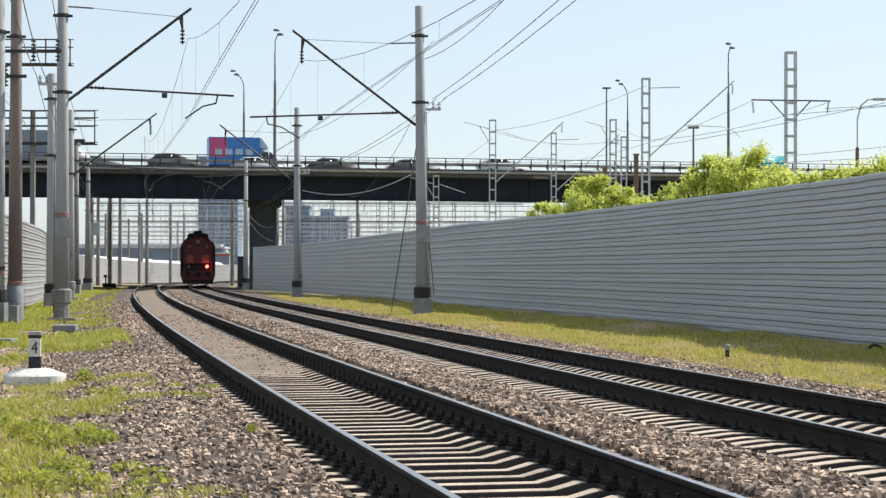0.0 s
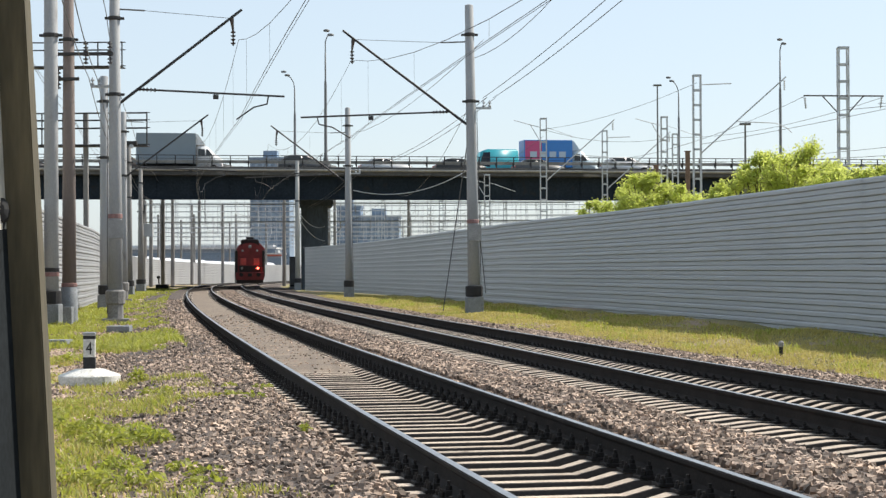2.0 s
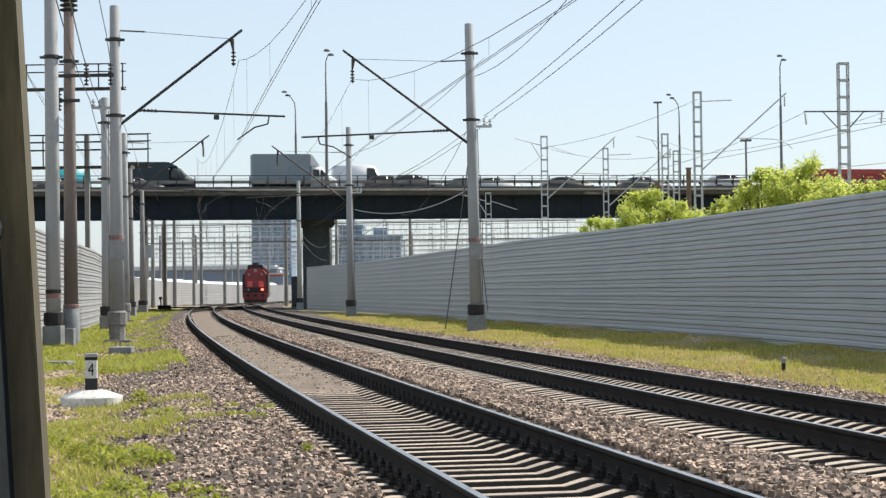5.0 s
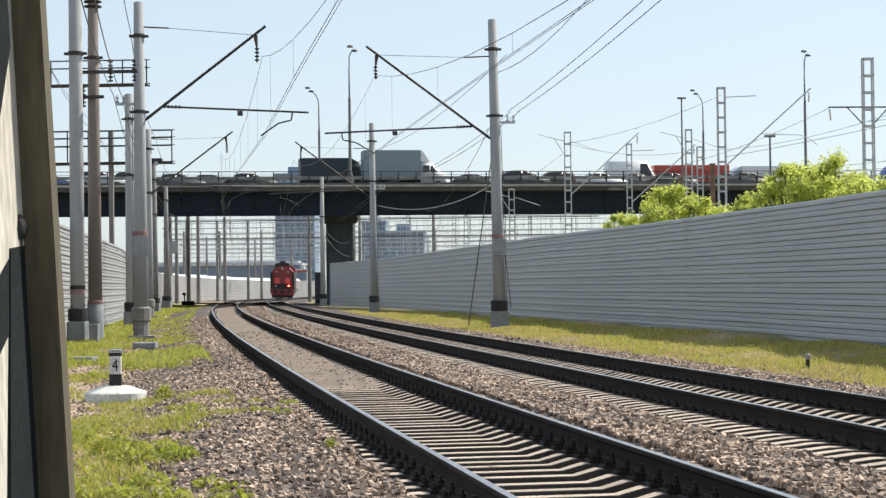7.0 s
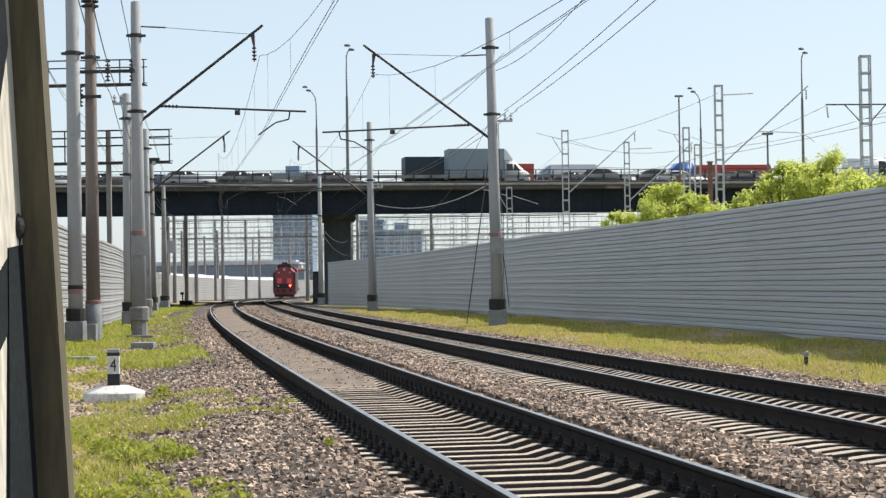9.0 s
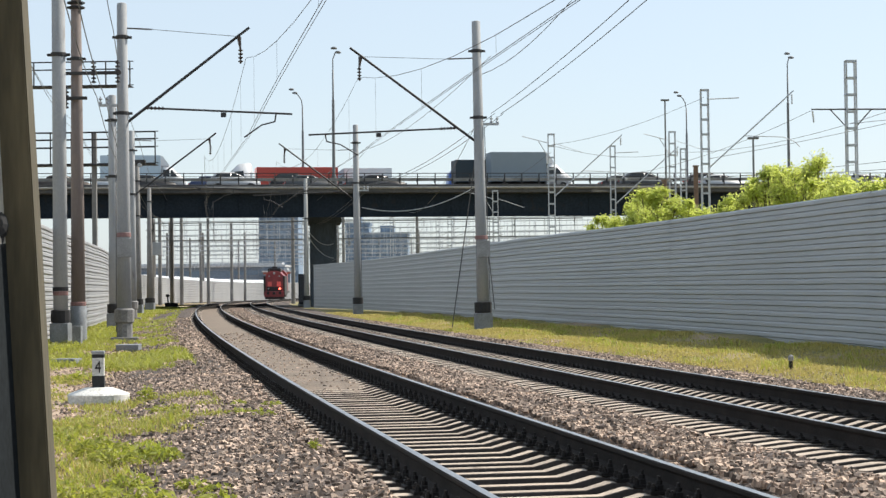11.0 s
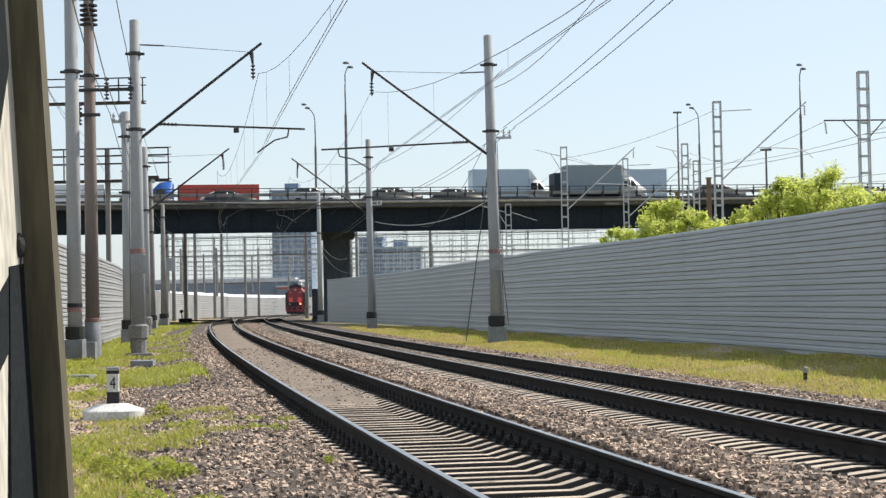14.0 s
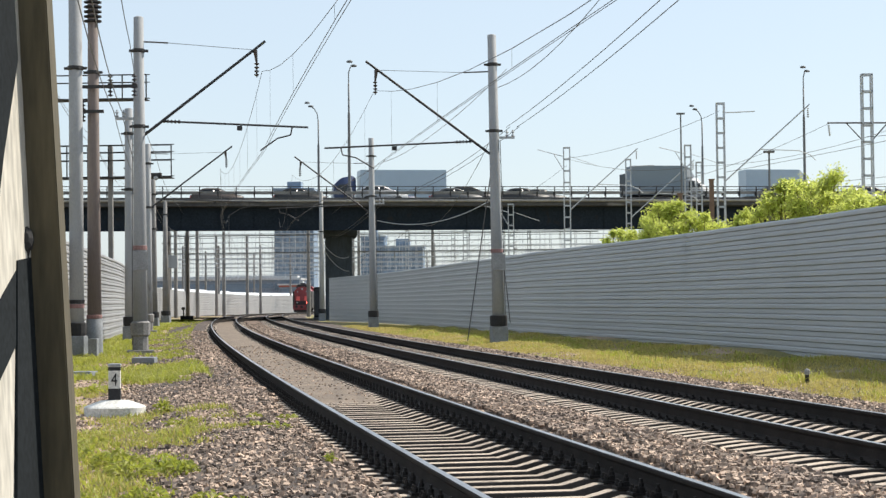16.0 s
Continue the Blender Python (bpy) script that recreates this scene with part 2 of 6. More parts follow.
def ground_material():
    m = bpy.data.materials.new("verge_soil_and_grass")
    m.use_nodes = True
    n, ln = m.node_tree.nodes, m.node_tree.links
    b = n["Principled BSDF"]
    b.inputs["Roughness"].default_value = 0.95
    geo = n.new("ShaderNodeNewGeometry")

    def nz(s, d=6):
        t = n.new("ShaderNodeTexNoise")
        t.inputs["Scale"].default_value, t.inputs["Detail"].default_value = s, d
        ln.new(geo.outputs["Position"], t.inputs["Vector"])
        return t

    def ramp(src, *stops):
        r = n.new("ShaderNodeValToRGB")
        e = r.color_ramp.elements
        for i, (p, c) in enumerate(stops):
            k = e[i] if i < 2 else e.new(p)
            k.position, k.color = p, (*c, 1)
        ln.new(src.outputs[0], r.inputs[0])
        return r
    soil = ramp(nz(26), (0.3, (0.18, 0.125, 0.09)), (0.7, (0.52, 0.4, 0.29)), (0.52, (0.37, 0.275, 0.2)))
    grass = ramp(nz(9), (0.3, (0.1, 0.105, 0.03)), (0.7, (0.27, 0.24, 0.075)))
    mask = n.new("ShaderNodeMapRange")
    mask.inputs[1].default_value, mask.inputs[2].default_value = 0.4, 1.15
    at = n.new("ShaderNodeAttribute")
    at.attribute_name = "grass"
    ad = n.new("ShaderNodeMath")
    ad.operation = "MULTIPLY_ADD"
    ad.inputs[1].default_value = 0.35
    ln.new(nz(2.2).outputs[0], ad.inputs[0])
    ln.new(at.outputs["Fac"], ad.inputs[2])
    ln.new(ad.outputs[0], mask.inputs[0])
    mix = n.new("ShaderNodeMix")
    mix.data_type = "RGBA"
    ln.new(mask.outputs[0], mix.inputs[0])
    ln.new(soil.outputs[0], mix.inputs[6])
    ln.new(grass.outputs[0], mix.inputs[7])
    ln.new(mix.outputs[2], b.inputs["Base Color"])
    bp = n.new("ShaderNodeBump")
    bp.inputs["Strength"].default_value, bp.inputs["Distance"].default_value = 0.6, 0.03
    ln.new(nz(30).outputs[0], bp.inputs["Height"])
    ln.new(bp.outputs[0], b.inputs["Normal"])
    return m


M["ground"] = ground_material()
_v, _f, _g = ground()
_me = mesh_from("ground", _v, _f, [M["ground"]], smooth=True)
_me.attributes.new("grass", "FLOAT", "POINT").data.foreach_set("value", _g)
tagged(new("ground", _me), "dry soil and patchy spring grass beside the railway", "ground", kind="structure")


def ballast_material():
    # Dark tone stands in for shade in the gaps between the loose stones
    m = material("crushed_ballast", (0.12, 0.088, 0.07), (0.06, 0.045, 0.037), scale=0.8, fine=26, bump=1.0, dist=0.04)
    return m


M["ballast"] = ballast_material()
M["silt"] = material("silted_ballast", (0.235, 0.182, 0.135), (0.15, 0.115, 0.085), scale=1.5, fine=35, bump=0.6, dist=0.02)


def vary_islands(mat, low, high):
    """Vary a material's colour from piece to piece of a joined mesh."""
    nt = mat.node_tree
    src = nt.nodes["Principled BSDF"].inputs["Base Color"]
    old = src.links[0].from_socket
    g, r, h = nt.nodes.new("ShaderNodeNewGeometry"), nt.nodes.new("ShaderNodeMapRange"), nt.nodes.new("ShaderNodeHueSaturation")
    r.inputs[3].default_value, r.inputs[4].default_value = low, high
    nt.links.new(g.outputs["Random Per Island"], r.inputs[0])
    nt.links.new(r.outputs[0], h.inputs["Value"])
    nt.links.new(old, h.inputs["Color"])
    nt.links.new(h.outputs[0], src)
    return mat


M["stone"] = vary_islands(material("ballast_stones", (0.51, 0.375, 0.28), (0.34, 0.258, 0.205), scale=1.0, fine=60), 0.15, 1.45)


def strip(offs, s0, s1, step, zf):
    """A sheet that follows the line: offs across, zf(off, s) the height over the ground."""
    v, f = [], []
    ns = int((s1 - s0) / step) + 1
    for j in range(ns):
        s = s0 + j * step
        for o in offs:
            x, y, h = along(s, o)
            v.append((x, y, gz(y) + zf(o, s)))
    w = len(offs)
    for j in range(ns - 1):
        for i in range(w - 1):
            a = j * w + i
            f.append((a, a + 1, a + w + 1, a + w))
    return v, f


def bed_height(o, s):
    x, y, h = along(s, o)
    n = noise.noise((x * 2.1, y * 2.1, 0)) * 0.018
    if o <= -2.1:
        return n - 0.012 - (-2.1 - o) * 0.095
    if o > 6.6:
        return n - 0.04 - (o - 6.6) * 0.07
    if 1.45 < o < 2.45:
        return n + 0.01
    if -2.1 < o < -1.02:  # shoulder heaped over the sleeper ends
        return n - 0.012 + 0.03 * clamp((y - 24.0) / 4.0)
    if -1.02 <= o < 1.3:  # inside the first track: open cribs near, silted up further on
        return n - 0.2 + 0.165 * min(max((y - 22.5) / 5.0, 0.0), 1.0)
    if 2.5 < o < 5.4:
        return n - 0.19 + 0.15 * min(max((y - 34.0) / 14.0, 0.0), 1.0)
    return n - 0.05


OFFS = [-3.3, -2.9, -2.5, -2.1, -1.7, -1.35, -1.0, -0.5, 0, 0.5, 1.0, 1.35, 1.7, 2.04, 2.4, 2.56, 2.8, 3.1, 3.6, 4.08, 4.6, 5.1, 5.45, 5.9, 6.4, 6.9, 7.4]
# Oily crib bed, its colour darkened further for the shade between sleepers
M["oily_shaded"] = material("oily_shaded_ballast", (0.055, 0.043, 0.036), (0.035, 0.028, 0.024), scale=1.5, fine=30, bump=1.0, dist=0.03)
_v, _f = strip(OFFS, S0, 420, 0.5, bed_height)
_idx = []
for q in _f:
    a_, y_ = OFFS[q[0] % len(OFFS)], _v[q[0]][1]
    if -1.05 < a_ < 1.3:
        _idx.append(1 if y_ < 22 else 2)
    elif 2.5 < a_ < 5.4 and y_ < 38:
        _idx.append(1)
    else:
        _idx.append(0)
tagged(new("ballast_bed", mesh_from("ballast_bed", _v, _f, [M["ballast"], M["oily_shaded"], M["silt"]], _idx, smooth=True)),
       "brown-grey crushed stone ballast bed under the tracks", "ballast", kind="structure")


# ---- tracks ----
RAIL = [(-0.075, 0.0), (0.075, 0.0), (0.075, 0.012), (0.03, 0.03), (0.011, 0.045), (0.011, 0.125), (0.03, 0.14), (0.0375, 0.15), (0.0375, 0.17),
        (0.028, 0.18), (-0.028, 0.18), (-0.0375, 0.17), (-0.0375, 0.15), (-0.03, 0.14), (-0.011, 0.125), (-0.011, 0.045), (-0.03, 0.03), (-0.075, 0.012)]


def rail_mesh(off, s0, s1, step):
    v, f, idx = [], [], []
    k = len(RAIL)
    ns = int((s1 - s0) / step) + 1
    for j in range(ns):
        x, y, h = along(s0 + j * step, off)
        z = gz(y)
        for a, b in RAIL:
            v.append((x + a * math.cos(h), y - a * math.sin(h), z + b))
    for j in range(ns - 1):
        for i in range(k):
            a, b = j * k + i, j * k + (i + 1) % k
            f.append((a, b, b + k, a + k))
            idx.append(1 if i in (9,) else 0)
    f.append(tuple(range(k))[::-1])
    f.append(tuple((ns - 1) * k + i for i in range(k)))
    idx += [0, 0]
    return mesh_from("rail", v, f, [M["rail_side"], M["rail_top"]], idx)


def sleeper_mesh(narrow=1.02):
    half = [(0.0, -0.065, 0.07), (0.38, -0.065, 0.07), (0.56, -0.018, 0.08), (1.08, -0.012, 0.085), (1.35, -0.04, 0.085)]
    prof = [(-x, z, w) for x, z, w in half[:0:-1]] + half
    v, f, idx = [], [], []
    for x, z, w in prof:
        w *= narrow
        v += [(x, -w - 0.035, -0.23), (x, -w, z - 0.006), (x, -w + 0.006, z), (x, w - 0.006, z), (x, w, z - 0.006), (x, w + 0.035, -0.23)]
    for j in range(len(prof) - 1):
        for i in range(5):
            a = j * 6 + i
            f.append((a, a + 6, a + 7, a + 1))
            # only the top face is pale, all others take the painted shade
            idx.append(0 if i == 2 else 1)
    f.append((0, 1, 2, 3, 4, 5))
    e = (len(prof) - 1) * 6
    f.append((e + 5, e + 4, e + 3, e + 2, e + 1, e))
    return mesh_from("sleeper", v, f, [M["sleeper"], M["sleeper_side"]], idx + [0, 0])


def fastening_mesh():
    """Base plate with two clamp bolts and two screw bolts, centred under the rail."""
    bm = B()
    box(bm, -0.19, 0.19, -0.085, 0.085, -0.014, 0.008)
    for sx in (-1, 1):
        box(bm, sx * 0.085, sx * 0.125, -0.05, 0.05, 0.006, 0.045)
        tube(bm, (sx * 0.1, 0, 0.03), (sx * 0.1, 0, 0.105), 0.013, None, 6)
        tube(bm, (sx * 0.1, 0, 0.045), (sx * 0.1, 0, 0.075), 0.024, None, 6)
        for sy in (-1, 1):
            tube(bm, (sx * 0.155, sy * 0.05, 0.0), (sx * 0.155, sy * 0.05, 0.06), 0.012, None, 6)
            tube(bm, (sx * 0.155, sy * 0.05, 0.012), (sx * 0.155, sy * 0.05, 0.04), 0.022, None, 6)
    me = bpy.data.meshes.new("fastening")
    bm.to_mesh(me)
    bm.free()
    me.materials.append(M["fastening"])
    return me


def clip_mesh():
    """Low pad with one small bolt on each side of the rail foot."""
    bm = B()
    box(bm, -0.15, 0.15, -0.05, 0.05, -0.014, 0.006)
    for sx in (-1, 1):
        box(bm, sx * 0.082, sx * 0.12, -0.035, 0.035, 0.004, 0.022)
        tube(bm, (sx * 0.105, 0, 0.02), (sx * 0.105, 0, 0.055), 0.012, None, 6)
        tube(bm, (sx * 0.105, 0, 0.026), (sx * 0.105, 0, 0.042), 0.019, None, 6)
    me = bpy.data.meshes.new("fastening")
    bm.to_mesh(me)
    bm.free()
    me.materials.append(M["fastening"])
    return me


def joined(me, mats_list, name, parent, material_):
    """Many placed copies of one mesh as a single mesh."""
    n = len(me.vertices)
    co = np.empty(n * 3)
    me.vertices.foreach_get("co", co)
    co = np.c_[co.reshape(-1, 3), np.ones(n)]
    fs = [tuple(p.vertices) for p in me.polygons]
    v, f = [], []
    for i, m in enumerate(mats_list):
        v.append(co @ np.array(m).T[:, :3])
        f += [tuple(k + i * n for k in q) for q in fs]
    ob = new(name, mesh_from(name, np.vstack(v).tolist(), f, material_, [p.material_index for p in me.polygons] * len(mats_list)))
    ob.parent = parent
    return tagged(ob, kind="stuff")


SLEEPER, FASTEN = sleeper_mesh(), fastening_mesh()
SLIM_SLEEPER, CLIP = sleeper_mesh(0.95), clip_mesh()


def track(off, near_count, label):
    slp, fst, pitch = (SLEEPER, FASTEN, 0.434) if off < 1 else (SLIM_SLEEPER, CLIP, 0.345)
    t = thing("railway_track", pose(0, 0, 0), label, "track", "tracks", "structure")
    for side in (-0.795, 0.795):
        r = new("rail", rail_mesh(off + side, S0, 420, 1.0))
        r.parent = t
    rnd = random.Random(int(off * 10) + 5)
    far, far_fast, k = [], [], 0
    s = S0 + 0.2
    while s < 300:
        x, y, h = along(s, off)
        m = pose(x, y, gz(y) + rnd.uniform(-0.006, 0.004), 0, 0, -math.degrees(h) + rnd.uniform(-0.8, 0.8))
        fm = [m @ pose(q, 0, 0.002) for q in (-0.795, 0.795)]
        if y > 5 and k < near_count:
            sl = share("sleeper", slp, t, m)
            for q in (-0.795, 0.795):
                share("fastening", fst, sl, pose(q, 0, 0.002))
            k += 1
        else:
            far.append(m)
            if y < 90:
                far_fast += fm
        s += pitch
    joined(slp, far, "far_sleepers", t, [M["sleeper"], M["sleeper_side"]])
    if far_fast:
        joined(fst, far_fast, "far_fastenings", t, [M["fastening"]])
    return t


track(0.0, 135, "main line track with polished rails on concrete sleepers")
track(TRACK_GAP, 135, "second main line track on concrete sleepers beside the fence")


def crossover():
    """Rails that swing from the first track over to the second beyond the bridge."""
    t = thing("railway_crossover", pose(0, 0, 0), "dark crossover rails between the two main line tracks", "track", "tracks", "structure")
    for side in (-0.795, 0.795):
        v, f, k = [], [], len(RAIL)
        for j in range(56):
            u = j / 55
            x, y, h = along(124 + j, TRACK_GAP * u * u * (3 - 2 * u) + side)
            v += [(x + a * math.cos(h), y - a * math.sin(h), gz(y) + b - 0.004) for a, b in RAIL]
        f = [(j * k + i, j * k + (i + 1) % k, (j + 1) * k + (i + 1) % k, (j + 1) * k + i) for j in range(55) for i in range(k)]
        new("rail", mesh_from("rail", v, f, [M["rail_side"]])).parent = t


crossover()


# ---- bridge frame ----
BR = radians(12.4)
BE, BN = Vector((math.cos(BR), math.sin(BR), 0)), Vector((-math.sin(BR), math.cos(BR), 0))
BO = Vector((-10.0, 151.1, 0))
ROAD = 9.4


def road_z(w):
    """Height of the road, which rises towards its middle."""
    return ROAD + 0.035 * min(max(w - 3.0, 0.0), 8.6)


def on_bridge(s, w, z=0.0):
    """Pose s metres along the bridge, w metres behind its near edge."""
    p = BO + BE * s + BN * w
    return pose(p.x, p.y, z, 0, 0, math.degrees(BR))


M["fascia"] = material("sooty_deck_edge", (0.1, 0.1, 0.1), (0.05, 0.05, 0.052), scale=0.6, fine=9, wear=(0.2, 0.19, 0.18), wear_at=0.62, stretch=(0.3, 0.3, 1))


def bridge():
    b = thing("road_bridge", on_bridge(0, 0), "long dark steel girder road bridge over the railway", "bridge", kind="structure")
    bm = B()
    prof = [(0.4, 9.15), (33, 9.15), (33, road_z(33)), (11.6, road_z(11.6)), (3.0, road_z(3.0)), (0.4, ROAD)]
    ends = [[bm.verts.new((s, w, z)) for w, z in prof] for s in (-160, 190)]
    for i in range(len(prof)):
        j = (i + 1) % len(prof)
        bm.faces.new((ends[0][j], ends[0][i], ends[1][i], ends[1][j]))
    bm.faces.new(ends[0])
    bm.faces.new(ends[1][::-1])
    bmesh.ops.recalc_face_normals(bm, faces=bm.faces)
    part("deck", bm, M["asphalt"], b, "asphalt road deck")
    bm = B()
    box(bm, -160, 190, -0.05, 0.42, 9.2, 9.9, 0.03)
    part("cornice", bm, M["fascia"], b, "weathered concrete deck edge")
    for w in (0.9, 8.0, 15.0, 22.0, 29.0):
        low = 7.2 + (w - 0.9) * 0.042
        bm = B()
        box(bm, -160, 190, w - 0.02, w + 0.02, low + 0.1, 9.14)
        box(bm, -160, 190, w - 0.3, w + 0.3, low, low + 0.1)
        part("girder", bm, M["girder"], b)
    bm = B()
    box(bm, -0.01, 0.01, -0.09, -0.02, 7.3, 9.13)
    me = bpy.data.meshes.new("stiffener")
    bm.to_mesh(me)
    bm.free()
    me.materials.append(M["girder"])
    for i in range(-16, 30):
        share("stiffener", me, b, pose(i * 3.0, 0.9, 0))
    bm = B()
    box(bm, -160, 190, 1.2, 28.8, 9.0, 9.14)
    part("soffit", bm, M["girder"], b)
    return b


BRIDGE = bridge()


# ---- fences ----
def smooth_line(pts, step):
    """Even points on a smooth line through the given ones."""
    P = [Vector((*p, 0)) for p in pts]
    P = [P[0] * 2 - P[1]] + P + [P[-1] * 2 - P[-2]]
    out = []
    for i in range(1, len(P) - 2):
        a, b, c, d = P[i - 1:i + 3]
        for k in range(40):
            t = k / 40
            out.append(0.5 * (2 * b + (c - a) * t + (2 * a - 5 * b + 4 * c - d) * t * t + (3 * b - a - 3 * c + d) * t ** 3))
    out.append(P[-2])
    res, acc = [out[0]], 0.0
    for a, b in zip(out, out[1:]):
        acc += (b - a).length
        if acc >= step:
            res.append(b)
            acc = 0.0
    return res


def fence_panel(length, height, boards):
    """Sheet of horizontal ribs: each board stands proud between two grooves."""
    prof, bh = [], height / boards
    for i in range(boards):
        z = i * bh
        prof += [(0.03, z), (0.03, z + bh * 0.06), (-0.012, z + bh * 0.07), (0.004, z + bh * 0.46), (-0.036, z + bh * 0.56), (-0.03, z + bh * 0.84), (0.0, z + bh * 0.985), (0.03, z + bh)]
    v, f = [], []
    for x in (0.0, length):
        v += [(x, y, z) for y, z in prof]
    k = len(prof)
    for i in range(k - 1):
        f.append((i, i + 1, k + i + 1, k + i))
    v += [(x, 0.03, z) for x in (0.0, length) for z in (0.0, height)]
    n = 2 * k
    f += [(n, n + 2, n + 3, n + 1), (k - 1, n + 1, n + 3, 2 * k - 1)]
    return v, f


def fence(name, pts, step, height, boards, mat, label, lift=-0.04):
    t = thing(name, pose(0, 0, 0), label, "fence", kind="structure")
    P = smooth_line(pts, step)
    rnd = random.Random(3)
    for a, b in zip(P, P[1:]):
        d = b - a
        ang = math.degrees(math.atan2(d.y, d.x))
        v, f = fence_panel(d.length + 0.03, height, boards)
        o = new("panel", mesh_from("panel", v, f, [mat]))
        o.parent = t
        o.matrix_basis = pose(a.x, a.y, gz(a.y) + lift + rnd.uniform(-0.008, 0.008), rnd.uniform(-0.15, 0.15), 0, ang)
    return t


fence("noise_fence", [(12.6, 6), (10.4, 20), (8.3, 33.8), (7.5, 39), (6.4, 45.5), (3.95, 58.4), (1.5, 68.5), (-2.3, 87.8), (-8.3, 117), (-14.7, 140)][::-1], 3.0, 3.35, 13, M["fence"],
      "tall grey noise fence of ribbed metal sheets")
fence("yard_fence", [(-10.5, 36), (-12.2, 45.5), (-13.9, 55), (-16.3, 70), (-19.4, 88), (-24.8, 115), (-31, 145), (-38, 185), (-44, 230), (-47.5, 275), (-47, 325), (-42, 375), (-30, 430)], 3.0, 3.42, 13,
      M["fence_white"], "pale ribbed metal fence along the yard")


# ---- bridge furniture ----
M["lamp_pole"] = material("lamp_pole_grey", (0.16, 0.17, 0.18), (0.12, 0.125, 0.13), rough=0.6, scale=2, fine=20, bump=0.05)
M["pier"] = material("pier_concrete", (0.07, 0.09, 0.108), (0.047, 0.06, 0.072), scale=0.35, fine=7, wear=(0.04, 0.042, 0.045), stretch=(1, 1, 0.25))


M["dull_rail"] = material("grimy_guard_rail", (0.36, 0.36, 0.35), (0.2, 0.2, 0.2), rough=0.6, metal=0.3, scale=0.6, fine=12, bump=0.05)


def bridge_parts():
    b = BRIDGE
    for w in (0.15, 32.6):
        bm = B()
        box(bm, -160, 190, w - 0.03, w + 0.03, 10.8, 10.86)
        box(bm, -160, 190, w - 0.015, w + 0.015, 10.55, 10.58)
        part("handrail", bm, M["steel_dark"], b)
        bm = B()
        for z0, z1, d in ((10.2, 10.3, 0.0), (10.3, 10.36, 0.05), (10.36, 10.46, 0.0)):
            box(bm, -160, 190, w + 0.32 - d, w + 0.36 - d, z0, z1)
        part("guard_rail", bm, M["dull_rail"], b, "dull grimy guard rail")
    post = bpy.data.meshes.new("railing_post")
    bm = B()
    box(bm, -0.04, 0.04, -0.04, 0.04, 0, 1.1)
    box(bm, -0.05, 0.05, 0.1, 0.32, 0.3, 0.62)
    bm.to_mesh(post)
    bm.free()
    post.materials.append(M["steel_dark"])
    for i in range(-40, 60):
        if -46 < i * 1.5 < 80:
            share("railing_post", post, b, pose(i * 1.5, 0.15, 9.75))
    bm = B()
    tube(bm, (-160, -0.16, 9.62), (190, -0.16, 9.62), 0.1, None, 8)
    part("drain_pipe", bm, M["deck"], b, "pale pipe along the deck edge")
    bm = B()
    for i in range(-26, 30):
        box(bm, i * 6 - 0.04, i * 6 + 0.04, -0.2, 0.1, 9.45, 9.56)
    part("pipe_bracket", bm, M["steel_dark"], b)
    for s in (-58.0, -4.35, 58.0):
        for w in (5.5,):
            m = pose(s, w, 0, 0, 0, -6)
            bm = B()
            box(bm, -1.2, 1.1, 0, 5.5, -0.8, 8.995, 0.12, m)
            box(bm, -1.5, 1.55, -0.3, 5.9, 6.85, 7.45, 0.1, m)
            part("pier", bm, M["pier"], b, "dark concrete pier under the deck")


bridge_parts()


def street_lamp(s, w, curved):
    t = thing("street_lamp", on_bridge(s, w, 9.75), "grey road lamp with a stepped pole on the bridge", "street lamp", "lamps on the bridge")
    bm = B()
    lathe(bm, [(0.3, -0.36), (0.3, 0.35), (0.2, 0.9), (0.13, 1.1), (0.11, 7.2), (0.075, 7.4), (0.07, 9.8)], 10)
    part("pole", bm, M["lamp_pole"], t, smooth=True)
    bm = B()
    pts = [(0, 0, 9.7), (-0.1, 0, 10.4), (-0.4, 0, 10.9), (-0.75, 0, 11.15)] if curved else [(0, 0, 9.7), (0, 0, 10.7), (0.2, 0.2, 11.2), (0.5, 0.4, 11.35)]
    pipe(bm, pts, 0.05)
    part("arm", bm, M["lamp_pole"], t)
    for k in range(2):
        bm = B()
        x, y, z = pts[-1]
        lathe(bm, [(0.05, -0.12), (0.14, -0.1), (0.17, 0.0), (0.1, 0.09), (0.02, 0.11)], 10, pose(x - k * 0.35, y, z + k * 0.35) @ Matrix.Diagonal((1.7, 1, 1, 1)))
        part("lamp_head", bm, M["lamp_pole"], t, smooth=True)
    return t


for s_, w_, c_ in ((-4.0, 0.75, False), (36.2, 0.75, False), (-3.3, 31.5, True), (37.0, 31.5, True), (-44, 0.75, False), (76, 0.75, False)):
    street_lamp(s_, w_, c_)


# ---- catenary poles ----
M["porcelain"] = material("dark_porcelain", (0.05, 0.04, 0.04), (0.03, 0.025, 0.025), rough=0.2, bump=0)
M["band_red"] = material("faded_red_band", (0.3, 0.17, 0.16), (0.24, 0.14, 0.13), scale=8, fine=40)
M["tar"] = material("black_tar_band", (0.025, 0.025, 0.027), scale=5, fine=30)
M["sign_white"] = material("dusty_white_plate", (0.34, 0.34, 0.34), (0.27, 0.27, 0.27), scale=6, fine=40)
M["foundation"] = material("foundation_concrete", (0.25, 0.27, 0.29), (0.18, 0.195, 0.21), scale=2.5, fine=30, wear=(0.14, 0.14, 0.13))


